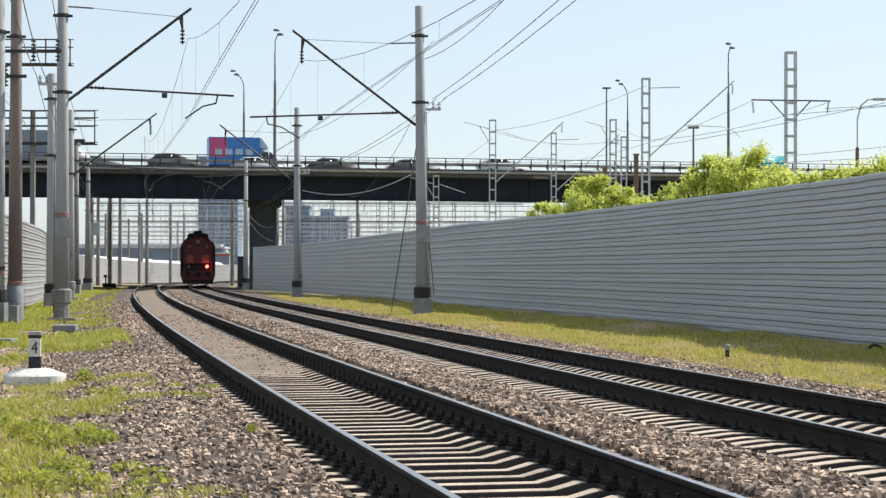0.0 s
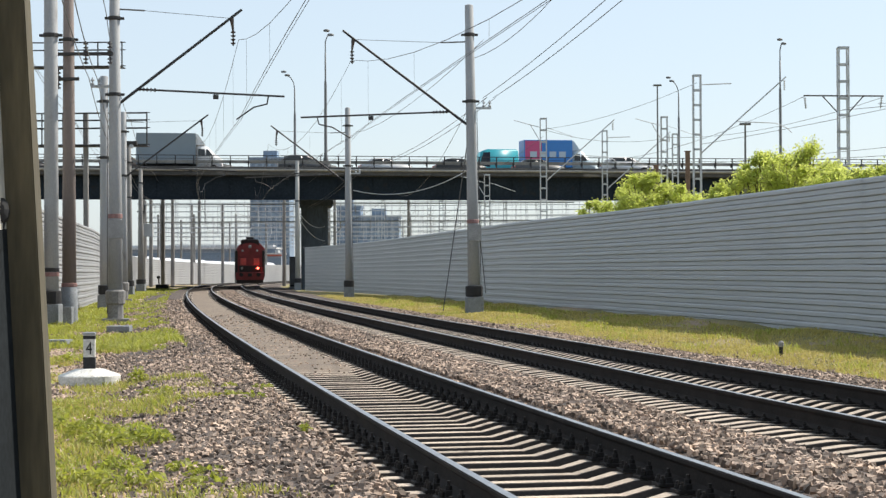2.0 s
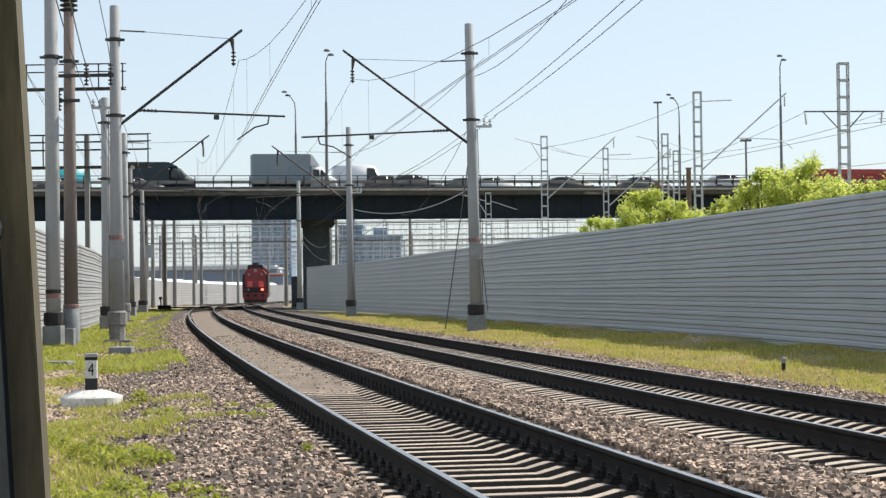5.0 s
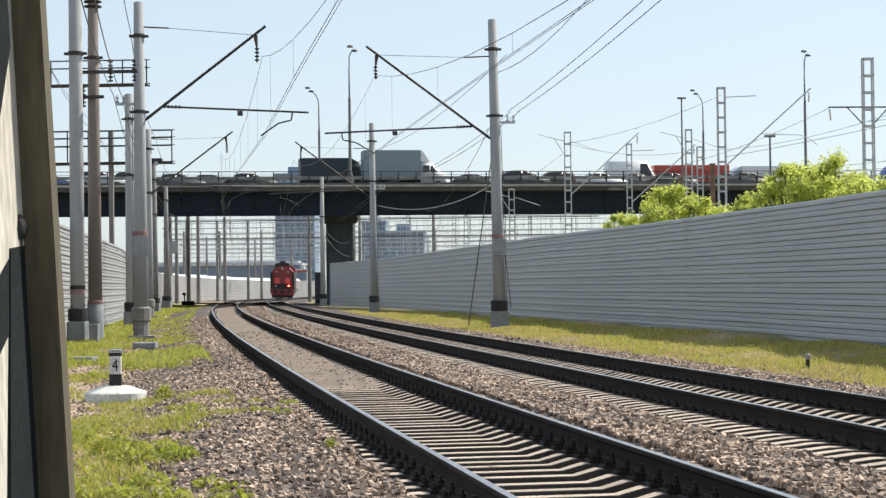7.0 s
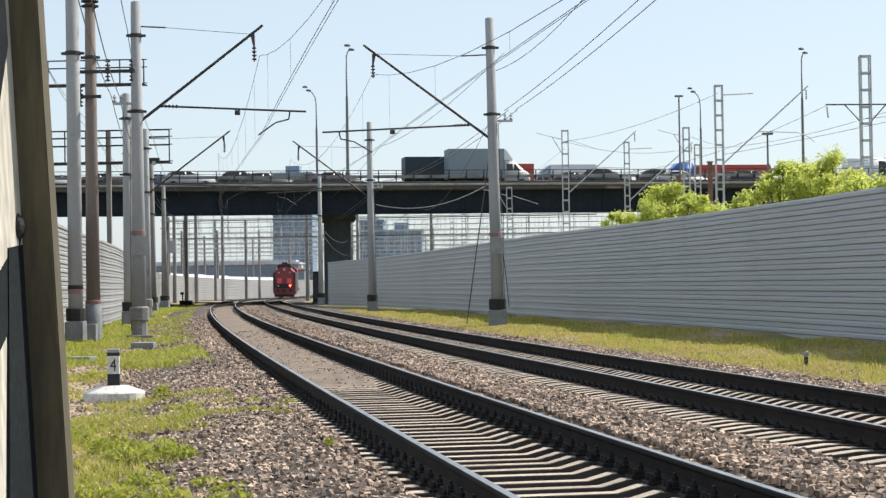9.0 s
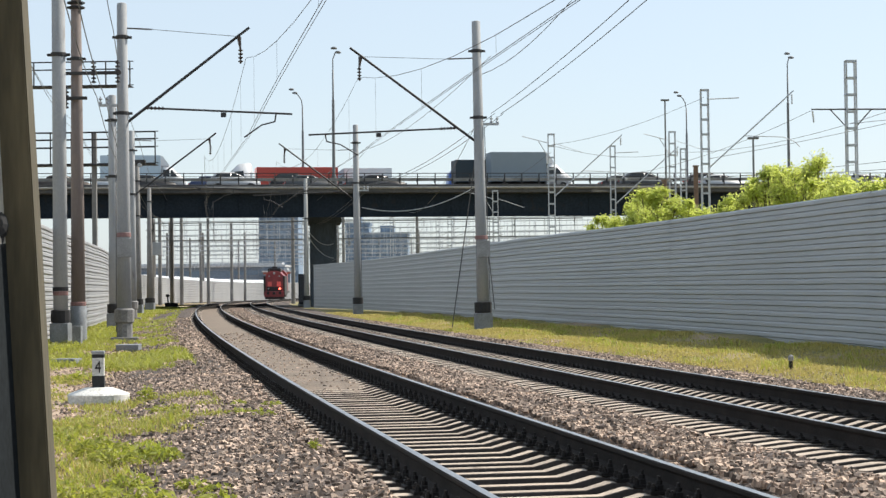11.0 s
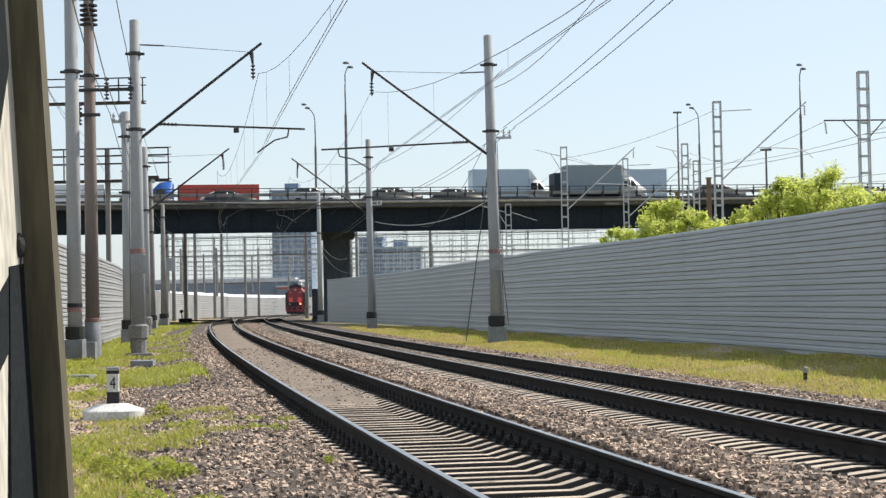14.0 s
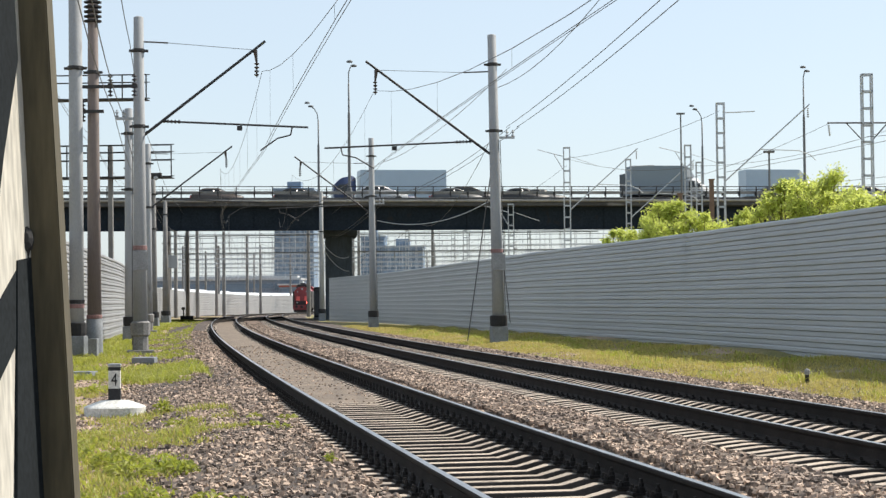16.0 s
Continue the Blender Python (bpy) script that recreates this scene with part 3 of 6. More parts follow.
def insulator(bm, p, d, n, r=0.07, step=0.11):
    """A string of n porcelain sheds from p along d."""
    p, d = Vector(p), Vector(d).normalized()
    q = d.to_track_quat("Z", "Y").to_matrix().to_4x4()
    for i in range(n):
        lathe(bm, [(0.02, 0), (r, 0.02), (r * 0.9, 0.05), (0.025, 0.07), (0.02, step)], 8, Matrix.Translation(p + d * (step * i)) @ q)


def cantilever(t, side, feet=6.45, rise=1.0, steady=True, reach=1.0):
    """Boom, tie rod, insulators and steady arm of a pole; side is the way to the track along local x."""
    k = side * reach
    bm = B()
    tube(bm, (k * 0.16, 0, feet), (k * 4.3, 0, feet + 3.15 * rise), 0.045, 0.04, 6)
    part("boom", bm, M["steel_dark"], t, "dark steel cantilever boom")
    bm = B()
    tip = Vector((k * 3.95, 0, feet + 2.85 * rise))
    tube(bm, tip, tip + Vector((k * 0.05, 0, -0.38)), 0.07, 0.03, 6)
    insulator(bm, tip + Vector((k * 0.05, 0, -0.38)), (0, 0, -1), 4, 0.075)
    part("insulator_string", bm, M["porcelain"], t)
    bm = B()
    tube(bm, (k * 0.75, 0, feet + 0.42), (k * 5.75, 0, feet + 0.25), 0.03, None, 6)
    box(bm, k * 3.4 - 0.08, k * 3.4 + 0.08, -0.03, 0.03, feet + 0.15, feet + 0.29)
    part("registration_tube", bm, M["steel_dark"], t)
    bm = B()
    insulator(bm, (k * 0.8, 0, feet + 0.42), (k, 0, -0.03), 5, 0.06)
    part("insulator", bm, M["porcelain"], t)
    if steady:
        bm = B()
        pipe(bm, [(k * 5.2, 0, feet + 0.27), (k * 5.15, 0, feet + 0.02), (k * 4.7, 0, feet - 0.08), (k * 4.1, 0, feet - 0.45)], 0.022)
        part("steady_arm", bm, M["steel_dark"], t)
    bm = B()
    tube(bm, (k * 0.1, 0, feet + 2.78), (k * 1.0, 0, feet + 2.75), 0.025, None, 5)
    tube(bm, (k * 1.0, 0, feet + 2.75), tip, 0.008, None, 4)
    part("tie_wire", bm, M["wire"], t)


M["pale_pole"] = material("pale_pole_concrete", (0.42, 0.43, 0.43), (0.33, 0.34, 0.34), scale=1.2, fine=45, wear=(0.2, 0.2, 0.2), stretch=(1, 1, 0.3))


def concrete_pole(x, y, height, r0=0.22, r1=0.145, side=0, lean=(0, 0), turn=0.0, sign=True, foot="block", label="", mat="concrete", rise=1.0, feet=6.45, reach=1.0):
    t = thing("catenary_pole", pose(x, y, gz(y) - 0.1, lean[0], lean[1], turn), label or "tapered grey concrete catenary pole beside the track", "catenary pole", "catenary poles")
    bm = B()
    lathe(bm, [(r0, 0.0), (r0 + (r1 - r0) * 0.5, height * 0.5), (r1, height), (r1 * 0.6, height + 0.03)], 18)
    part("shaft", bm, M[mat], t, smooth=True)
    bm = B()
    if foot == "block":
        box(bm, -r0 * 1.25, r0 * 1.25, -r0 * 1.25, r0 * 1.25, -0.2, 0.62, 0.03)
    elif foot == "cup":
        lathe(bm, [(r0 * 1.1, -0.2), (r0 * 1.05, 0.55), (r0 * 1.3, 0.6), (r0 * 1.35, 0.95), (r0 * 1.05, 1.0)], 10)
        box(bm, -0.4, 0.4, -0.35, 0.35, -0.2, 0.15, 0.03)
    if foot:
        part("foundation", bm, M["foundation"] if foot == "block" else M["dark_concrete"], t, "chipped concrete foundation")
    else:
        bm.free()
    if foot == "block":
        bm = B()
        lathe(bm, [(r0 * 1.3, 0.63), (r0 * 1.35, 0.7), (r0 * 1.35, 0.98), (r0 * 1.05, 1.0)], 14)
        part("collar", bm, M["tar"], t, "black steel collar")
    if sign:
        bm = B()
        lathe(bm, [(r0 * 0.93, 3.1), (r0 * 0.97, 3.11), (r0 * 0.97, 3.22), (r0 * 0.92, 3.23)], 16)
        part("band", bm, M["band_red"], t, "faded red painted band")
        bm = B()
        box(bm, -0.2, 0.24, -r0 - 0.04, -r0 - 0.015, 2.5, 3.05, 0.008)
        part("plate", bm, M["sign_white"], t, "dusty pale plate")
    for z in (height - 1.05, height - 3.3):
        bm = B()
        lathe(bm, [(r1 + 0.02, z), (r1 + 0.045, z + 0.02), (r1 + 0.045, z + 0.1), (r1 + 0.02, z + 0.12)], 14)
        box(bm, -r1 - 0.14, r1 + 0.14, -0.05, 0.05, z + 0.02, z + 0.09)
        part("clamp", bm, M["steel_dark"], t)
    if side:
        cantilever(t, side, feet, rise, True, reach)
        bm = B()
        box(bm, -side * (r1 + 0.02), -side * (r1 + 0.55), -0.04, 0.04, 6.95, 7.03)
        insulator(bm, (-side * (r1 + 0.3), 0, 7.03), (0, 0, 1), 2, 0.06)
        insulator(bm, (-side * (r1 + 0.5), 0, 7.03), (0, 0, 1), 2, 0.06)
        part("side_bracket", bm, M["galv"], t)
        bm = B()
        pipe(bm, [(-side * (r0 + 0.02), -0.05, 0.3), (-side * (r1 + 0.05), -0.05, 6.9)], 0.012, 4)
        part("earth_wire", bm, M["wire"], t)
    return t


concrete_pole(-0.68, 61.0, 10.46, side=-1, lean=(0, -0.75), turn=11, label="tall leaning concrete catenary pole with a cantilever boom")
concrete_pole(-8.14, 101, 10.65, side=-1, lean=(0, -0.2), turn=10, sign=False, feet=6.5)
concrete_pole(-11.17, 53.0, 10.0, side=1, turn=11, foot="cup", feet=6.5, rise=0.9, reach=0.87, label="concrete catenary pole with a cantilever boom over the track")
concrete_pole(-18.95, 92, 9.7, side=1, turn=10, sign=False, foot="cup", r0=0.2)
concrete_pole(-16.15, 148, 10.35 - gz(148), turn=8, sign=False, mat="pale_pole")
concrete_pole(-23.55, 116, 9.6, sign=False, r0=0.24, mat="dark_concrete")
concrete_pole(-27.5, 140, 9.5, sign=False, r0=0.28, mat="dark_concrete")
concrete_pole(-24.3, 112, 11.0, sign=False, r0=0.2, mat="dark_concrete")
concrete_pole(-15.6, 72, 9.35, sign=False, r0=0.2, r1=0.16)
concrete_pole(-12.57, 51.0, 11.5, r0=0.21, r1=0.185, sign=False, label="thick grey concrete pole with a black and red ring")
concrete_pole(-12.3, 52.0, 11.5, r0=0.215, r1=0.135, sign=False, mat="brown_pole", foot="", label="brown weathered pole with a white painted foot")


def pole_extras():
    t = thing("pole_sleeve", pose(-12.3, 52.0, gz(52)), "white painted sleeve at the foot of the brown pole", "pole sleeve")
    bm = B()
    lathe(bm, [(0.25, -0.1), (0.245, 0.0), (0.235, 0.98), (0.21, 1.0)], 16)
    part("sleeve", bm, M["foundation"], t, smooth=True)
    bm = B()
    lathe(bm, [(0.225, 1.0), (0.232, 1.01), (0.23, 1.1), (0.21, 1.11)], 16)
    part("ring", bm, M["band_red"], t)
    t = thing("pole_ring", pose(-12.57, 51.0, gz(51)), "black and red rings on the thick pole", "pole ring")
    bm = B()
    lathe(bm, [(0.2, 1.43), (0.222, 1.44), (0.222, 1.54), (0.2, 1.55)], 16)
    part("ring", bm, M["tar"], t)
    bm = B()
    lathe(bm, [(0.2, 1.3), (0.216, 1.31), (0.216, 1.42), (0.2, 1.43)], 16)
    part("lower_ring", bm, M["band_red"], t)
    t = thing("pole_crossarm", pose(-12.3, 51.78, gz(52)), "dark steel crossarm with insulators on the brown pole", "crossarm")
    for z in (7.67, 6.95):
        bm = B()
        box(bm, -0.32, 1.35 if z > 7.5 else 0.35, -0.05, 0.05, z, z + 0.09)
        part("arm", bm, M["steel_dark"], t)
        for x in ((0.55, 1.25) if z > 7.5 else (-0.25,)):
            bm = B()
            insulator(bm, (x, 0, z - 0.25), (0, 0, 1), 6, 0.08)
            part("insulator", bm, M["porcelain"], t)
    bm = B()
    for i in range(5):
        lathe(bm, [(0.14, 9.6 + i * 0.14), (0.26, 9.63 + i * 0.14), (0.26, 9.67 + i * 0.14), (0.14, 9.7 + i * 0.14)], 12, pose(0, 0.22, 0))
    part("collar_stack", bm, M["tar"], t)


pole_extras()


# ---- lattice masts behind the fence ----
def lattice_mast(x, y, height, w=0.45, arm="", turn=0.0):
    t = thing("lattice_mast", pose(x, y, gz(y) - 0.1, 0, 0, turn), "pale grey steel lattice catenary mast", "lattice mast", "lattice masts")
    for sx in (-1, 1):
        for sy in (-1, 1):
            bm = B()
            h = w / 2
            box(bm, sx * h - 0.035, sx * h + 0.035, sy * h - 0.035, sy * h + 0.035, 0, height)
            part("leg", bm, M["lattice"], t)
    n = int(height / 0.78)
    h = w / 2 + 0.02
    bm = B()
    for k in (-1, 1):
        box(bm, -h, h, k * h - 0.015, k * h + 0.015, -0.045, 0.045)
        box(bm, k * h - 0.015, k * h + 0.015, -h, h, -0.045, 0.045)
    me = bpy.data.meshes.new("batten")
    bm.to_mesh(me)
    bm.free()
    me.materials.append(M["lattice"])
    for i in range(n + 1):
        share("batten", me, t, pose(0, 0, i * height / n))
    if "t" in arm:
        bm = B()
        tube(bm, (-1.9, 0, height - 2.3), (1.95, 0, height - 2.35), 0.04, None, 5)
        for s in (-1, 1):
            tube(bm, (s * 1.0, 0, height - 2.32), (s * 0.3, 0, height - 3.1), 0.03, None, 5)
        part("crossarm", bm, M["steel_dark"], t)
        for s in (-1, 1):
            bm = B()
            insulator(bm, (s * 1.85, 0, height - 2.4), (-s * 0.1, 0, -1), 5, 0.06)
            part("insulator", bm, M["galv"], t)
    if "b" in arm:
        bm = B()
        f = height - 4.3
        tube(bm, (0.2, 0, f), (4.9, 0, f + 4.2), 0.045, 0.04, 5)
        part("boom", bm, M["lattice"], t, "slanting pale steel boom")
        bm = B()
        pipe(bm, [(2.2, 0, f + 1.75), (4.3, 0, f + 1.65), (4.9, 0, f + 1.4), (5.2, 0, f + 1.1)], 0.025, 4)
        part("steady_arm", bm, M["lattice"], t)
        bm = B()
        insulator(bm, (4.8, 0, f + 4.0), (0, 0, -1), 5, 0.06)
        part("insulator", bm, M["galv"], t)
    if "r" in arm:
        bm = B()
        tube(bm, (0.2, 0, height - 0.5), (1.9, 0, height - 0.45), 0.035, None, 5)
        part("rod", bm, M["lattice"], t)
    if "w" in arm:
        bm = B()
        tube(bm, (-2.0, 0, height - 0.1), (-0.2, 0, height - 0.6), 0.03, None, 5)
        tube(bm, (-0.9, 0, height - 0.4), (-0.2, 0, height - 1.6), 0.03, None, 5)
        tube(bm, (0.2, 0, height - 0.6), (2.2, 0, height - 1.3), 0.02, None, 5)
        part("bracket", bm, M["lattice"], t)
    return t


lattice_mast(16.92, 88, 12.2, 0.46, "t")
lattice_mast(11.21, 100, 12.2, 0.4, "rb")
lattice_mast(12.03, 128, 12.3, 0.42, "w")
lattice_mast(3.42, 125, 12.0, 0.42, "wb")
lattice_mast(8.26, 135, 11.9, 0.36, "rb")
lattice_mast(-0.54, 139, 8.9, 0.4, "w")
for x_, y_ in ((-6.0, 205), (-1.6, 190), (1.4, 230), (-16, 260), (-9, 250), (14, 140)):
    lattice_mast(x_, y_, 12.0, 0.42)


# ---- overhead wires ----
def wire(name, pts, r, mat="wire"):
    cu = bpy.data.curves.new(name, "CURVE")
    cu.dimensions, cu.bevel_depth, cu.bevel_resolution = "3D", r, 0
    sp = cu.splines.new("POLY")
    sp.points.add(len(pts) - 1)
    for p, q in zip(sp.points, pts):
        p.co = (*q, 1)
    cu.materials.append(M[mat])
    ob = new(name, cu)
    return ob


def catenary(off, supports, messenger, contact, label):
    t = thing("overhead_line", pose(0, 0, 0), label, "overhead line", "overhead lines")
    mp, cp = [], []
    drops = []
    for k, (a, b) in enumerate(zip(supports, supports[1:])):
        n = 14
        za, zb = 0.3 * (-1) ** k, 0.3 * (-1) ** (k + 1)
        for i in range(n + (k == len(supports) - 2)):
            f = i / n
            y = a + (b - a) * f
            zig = za + (zb - za) * f
            x, yy, _ = along(at_y(y, off), off + zig)
            zm = messenger - 1.5 * 4 * f * (1 - f) * (b - a) / 45
            mp.append((x, yy, gz(yy) + zm))
            cp.append((x, yy, gz(yy) + contact))
            if i % 2 == 1:
                drops.append((mp[-1], cp[-1]))
    for pts, r in ((mp, 0.008), (cp, 0.008)):
        w = wire("wire", pts, r)
        w.parent = t
    x2 = [(x + 0.06, y, z) for x, y, z in cp]
    wire("contact_wire", x2, 0.007).parent = t
    for a, b in drops:
        wire("dropper", (a, b), 0.003).parent = t
    return t


catenary(0.0, (-90, -16, 53.8, 92.8, 140, 190, 240, 290), 8.35, 5.95, "thin contact and carrier wires over the first track")
catenary(TRACK_GAP, (-80, -10, 60.5, 100.3, 150, 198, 246, 295), 8.5, 5.95, "thin contact and carrier wires over the second track")


def feeder(name, off, z, sag, supports, label, r=0.012):
    pts = []
    for a, b in zip(supports, supports[1:]):
        for i in range(12):
            f = i / 12
            x, yy, _ = along(at_y(a + (b - a) * f, off), off)
            pts.append((x, yy, gz(yy) + z - sag * 4 * f * (1 - f)))
    return tagged(wire(name, pts, r), label, "wire", "feeder wires")


for o_, z_ in ((TRACK_GAP + 4.85, 7.25), (TRACK_GAP + 5.15, 7.25), (TRACK_GAP + 4.75, 9.2)):
    feeder("feeder_wire", o_, z_, 0.5, (61, 101, 165, 230), "dark feeder wire strung along the concrete poles")
for o_, z_ in ((-3.85, 7.1), (-4.1, 7.15), (-3.6, 9.1), (-7.0, 10.2), (-6.6, 9.4)):
    feeder("feeder_wire", o_, z_, 0.4, (-20, 12, 53, 92, 140, 200), "dark feeder wire strung along the yard poles")


def free_wire(a, b, sag, r=0.012, label="dark overhead wire above the yard behind the fence", mat="wire"):
    a, b = Vector(a), Vector(b)
    pts = []
    for i in range(17):
        f = i / 16
        p = a.lerp(b, f)
        pts.append((p.x, p.y, p.z - sag * 4 * f * (1 - f)))
    return tagged(wire("overhead_wire", pts, r, mat=mat), label, "wire", "yard wires")


free_wire((-0.62, 61, 8.55), (5.1, 13, 11.0), 1.6, 0.012, "dark feeder wire strung along the concrete poles")
for d_, z_ in ((0.0, 7.2), (0.35, 7.2)):
    free_wire((-0.35 + d_, 61, z_), (5.0 + d_, 13, z_ + 0.1), 0.3, 0.012, "dark feeder wire strung along the concrete poles")
free_wire((-0.8, 61, 6.3), (-1.75, 61.4, 0.0), 0.0, 0.02, "dark stay wire from the pole to the ground")
free_wire((-0.55, 60.9, 3.0), (-0.3, 60.9, 0.6), -0.12, 0.015, "dark cable hanging down the pole")
# lines of the yard behind the fence
for a_, b_, s_ in (((30, 60, 10.8), (11.4, 100, 8.2), 0.4), ((15.1, 88, 9.7), (8.3, 135, 9.4), 0.6), ((18.8, 88, 9.6), (12, 128, 10.6), 0.6), ((28, 55, 8.2), (18.6, 88, 9.3), 0.3),
                   ((32, 70, 8.0), (3.6, 125, 8.0), 0.5), ((16.9, 88, 9.0), (34, 60, 9.6), 0.3), ((12, 128, 10.5), (3.4, 125, 11), 0.5), ((3.4, 125, 10.5), (-6, 205, 10.5), 0.8),
                   ((11.2, 100, 11.6), (3.4, 125, 11), 0.4), ((27, 75, 7.0), (13, 99, 7.2), 0.3), ((-0.68, 61, 7.2), (-8, 150.5, 7.6), 1.2), ((-8.1, 101, 4.4), (-17.8, 158, 4.2), 1.4), ((-17.7, 165, 4.9), (-8.2, 151.5, 8.0), 1.0)):
    free_wire(a_, b_, s_)


# pale cables slung from the bridge and its pier
for a_, b_, s_ in (((-15.95, 148, 5.95), (-14.6, 155.8, 5.1), 0.5), ((-15.95, 148, 5.5), (-14.6, 155.8, 3.85), 0.45), ((-11.7, 150.2, 7.95), (-2.5, 152.2, 9.5), 0.95)):
    free_wire(a_, b_, s_, 0.035, "pale grey cable sagging beside the bridge", "lattice")


# ---- signal gantry and cross beams in the yard ----
def signal_gantry(x0, x1, y, zs, label):
    t = thing("signal_gantry", pose(0, 0, 0), label, "gantry", "gantries")
    for z in zs:
        bm = B()
        box(bm, x0, x1, y - 0.04, y + 0.04, z - 0.035, z + 0.035)
        part("beam", bm, M["steel_dark"], t)
        bm = B()
        box(bm, x0, x1, y + 1.0, y + 1.06, z + 0.1, z + 0.15)
        part("beam", bm, M["steel_dark"], t)
    n = max(2, int((x1 - x0) / 1.25))
    for i in range(n + 1):
        x = x0 + (x1 - x0) * i / n
        bm = B()
        box(bm, x - 0.035, x + 0.035, y - 0.035, y + 0.035, zs[-1], zs[0])
        part("upright", bm, M["steel_dark"], t)
    bm = B()
    box(bm, x0, x1, y, y + 1.05, zs[-1] - 0.05, zs[-1])
    part("catwalk", bm, M["steel_dark"], t)
    for x in (x0 + 0.1, x0 + (x1 - x0) * 0.5):
        bm = B()
        box(bm, x - 0.14, x + 0.14, y + 0.4, y + 0.68, gz(y) - 0.1, zs[0])
        part("leg", bm, M["dark_concrete"], t)
    return t


signal_gantry(-29.5, -21.6, 112, (11.2, 10.75, 10.25, 9.2), "dark steel signal gantry with a railed catwalk")
signal_gantry(-30.2, -21.7, 105, (14.75, 14.3, 13.35), "tall dark steel frame across the yard poles")
t_ = thing("signal_lamp_box", pose(-22.6, 111.9, 8.4), "small dark lamp housing fixed on the gantry catwalk", "signal")
bm_ = B()
box(bm_, -0.5, 0.4, -0.15, 0.2, 0.8, 1.05, 0.03)
part("housing", bm_, M["steel_dark"], t_)
bm_ = B()
lathe(bm_, [(0.12, 0), (0.13, 0.25), (0.09, 0.3)], 10, pose(0.1, -0.15, 0.7, 90))
part("hood", bm_, M["galv"], t_)
t_ = thing("switch_box", pose(-26.9, 139.7, gz(140) + 4.2), "grey metal switch box on a pole", "switch box")
bm_ = B()
box(bm_, -0.25, 0.45, -0.45, 0.05, 0, 1.0, 0.03)
part("case", bm_, M["concrete"], t_)


def yard_portal(x0, x1, y, heights, legs):
    t = thing("yard_portal", pose(0, 0, 0), "row of dark catenary posts joined by cross beams", "portal", "yard portals")
    g = gz(y) - 0.1
    for x in legs:
        bm = B()
        lathe(bm, [(0.24, g), (0.17, heights[0] + 0.4)], 8, pose(x, y, 0))
        part("post", bm, M["dark_concrete"], t)
    for z in heights:
        bm = B()
        box(bm, x0, x1, y - 0.08, y + 0.08, z - 0.05, z + 0.05)
        part("beam", bm, M["lattice"], t)
    bm = B()
    n = int((x1 - x0) / 1.5)
    for i in range(n):
        x = x0 + (x1 - x0) * (i + 0.5) / n
        tube(bm, (x, y, heights[0]), (x, y, heights[-1]), 0.02, None, 4)
        insulator(bm, (x, y, heights[-1 if i % 2 else 1] - 0.75), (0, 0, 1), 5, 0.08, 0.15)
    tagged(part("hanger", bm, M["lattice"], t), kind="stuff")


_r = random.Random(8)
for y_, lo_, hi_, lg_ in ((182, -36, 8, (-35.5, -33.5, -19)), (206, -40, 12, (-39.3, -36.8, -24)), (232, -46, 14, (-45, -38, -20.5, -11)), (262, -50, 16, (-48.5, -44, -39.5, -24)), (300, -58, 20, (-56, -50, -43, -24, -14)),
                          (345, -62, 24, (-60, -52, -28, -16)), (395, -70, 28, (-66, -58, -50, -20))):
    yard_portal(lo_, hi_, y_, (8.9 + _r.uniform(0, 0.8) + y_ * 0.004, 7.6 + y_ * 0.002, 6.2), lg_)
for z_ in (6.4, 7.1, 8.2, 9.3):
    for x_ in (-30, -22, -12, -4):
        free_wire((x_ + 4, 182, z_), (x_ - 12, 395, z_ + 2), 0.3, 0.018, "dark wires over the far yard")


def rusty_post(x, y, h):
    t = thing("steel_post", pose(x, y, gz(y) - 0.1), "rusty brown steel post behind the fence", "post", "rusty posts")
    bm = B()
    box(bm, -0.11, 0.11, -0.11, 0.11, 0, h, 0.02)
    box(bm, -0.15, 0.15, -0.15, 0.15, h, h + 0.05)
    part("post", bm, M["rust"], t)


M["rust"] = material("rusty_brown_steel", (0.2, 0.13, 0.09), (0.13, 0.085, 0.06), scale=3, fine=40)
rusty_post(8.05, 90, 6.66)
rusty_post(9.61, 90, 7.34)


def yard_lamp(x, y, h):
    t = thing("yard_lamp", pose(x, y, gz(y)), "brown post with a curved lamp arm in the yard", "street lamp")
    bm = B()
    lathe(bm, [(0.12, -0.1), (0.1, h * 0.75), (0.08, h * 0.76)], 10)
    part("pole", bm, M["rust"], t)
    bm = B()
    pipe(bm, [(0, 0, h * 0.74), (0, 0, h * 0.9), (0.2, 0, h * 0.97), (0.6, 0, h), (1.0, 0, h)], 0.04)
    part("arm", bm, M["galv"], t)
    bm = B()
    box(bm, 0.85, 1.5, -0.12, 0.12, h - 0.06, h + 0.08, 0.04)
    part("lamp_head", bm, M["galv"], t)


yard_lamp(22.0, 96, 10.6)


def thin_mast(x, y, h):
    t = thing("yard_mast", pose(x, y, gz(y)), "thin grey mast with a flat lamp head above the yard", "lamp mast", "thin masts")
    bm = B()
    lathe(bm, [(0.12, -0.1), (0.07, h * 0.6), (0.05, h)], 8)
    part("pole", bm, M["lamp_pole"], t)
    bm = B()
    box(bm, -0.3, 0.3, -0.15, 0.15, h, h + 0.12, 0.03)
    part("lamp_head", bm, M["lamp_pole"], t)


thin_mast(11.75, 130, 14.6)
thin_mast(13.85, 100, 9.35)


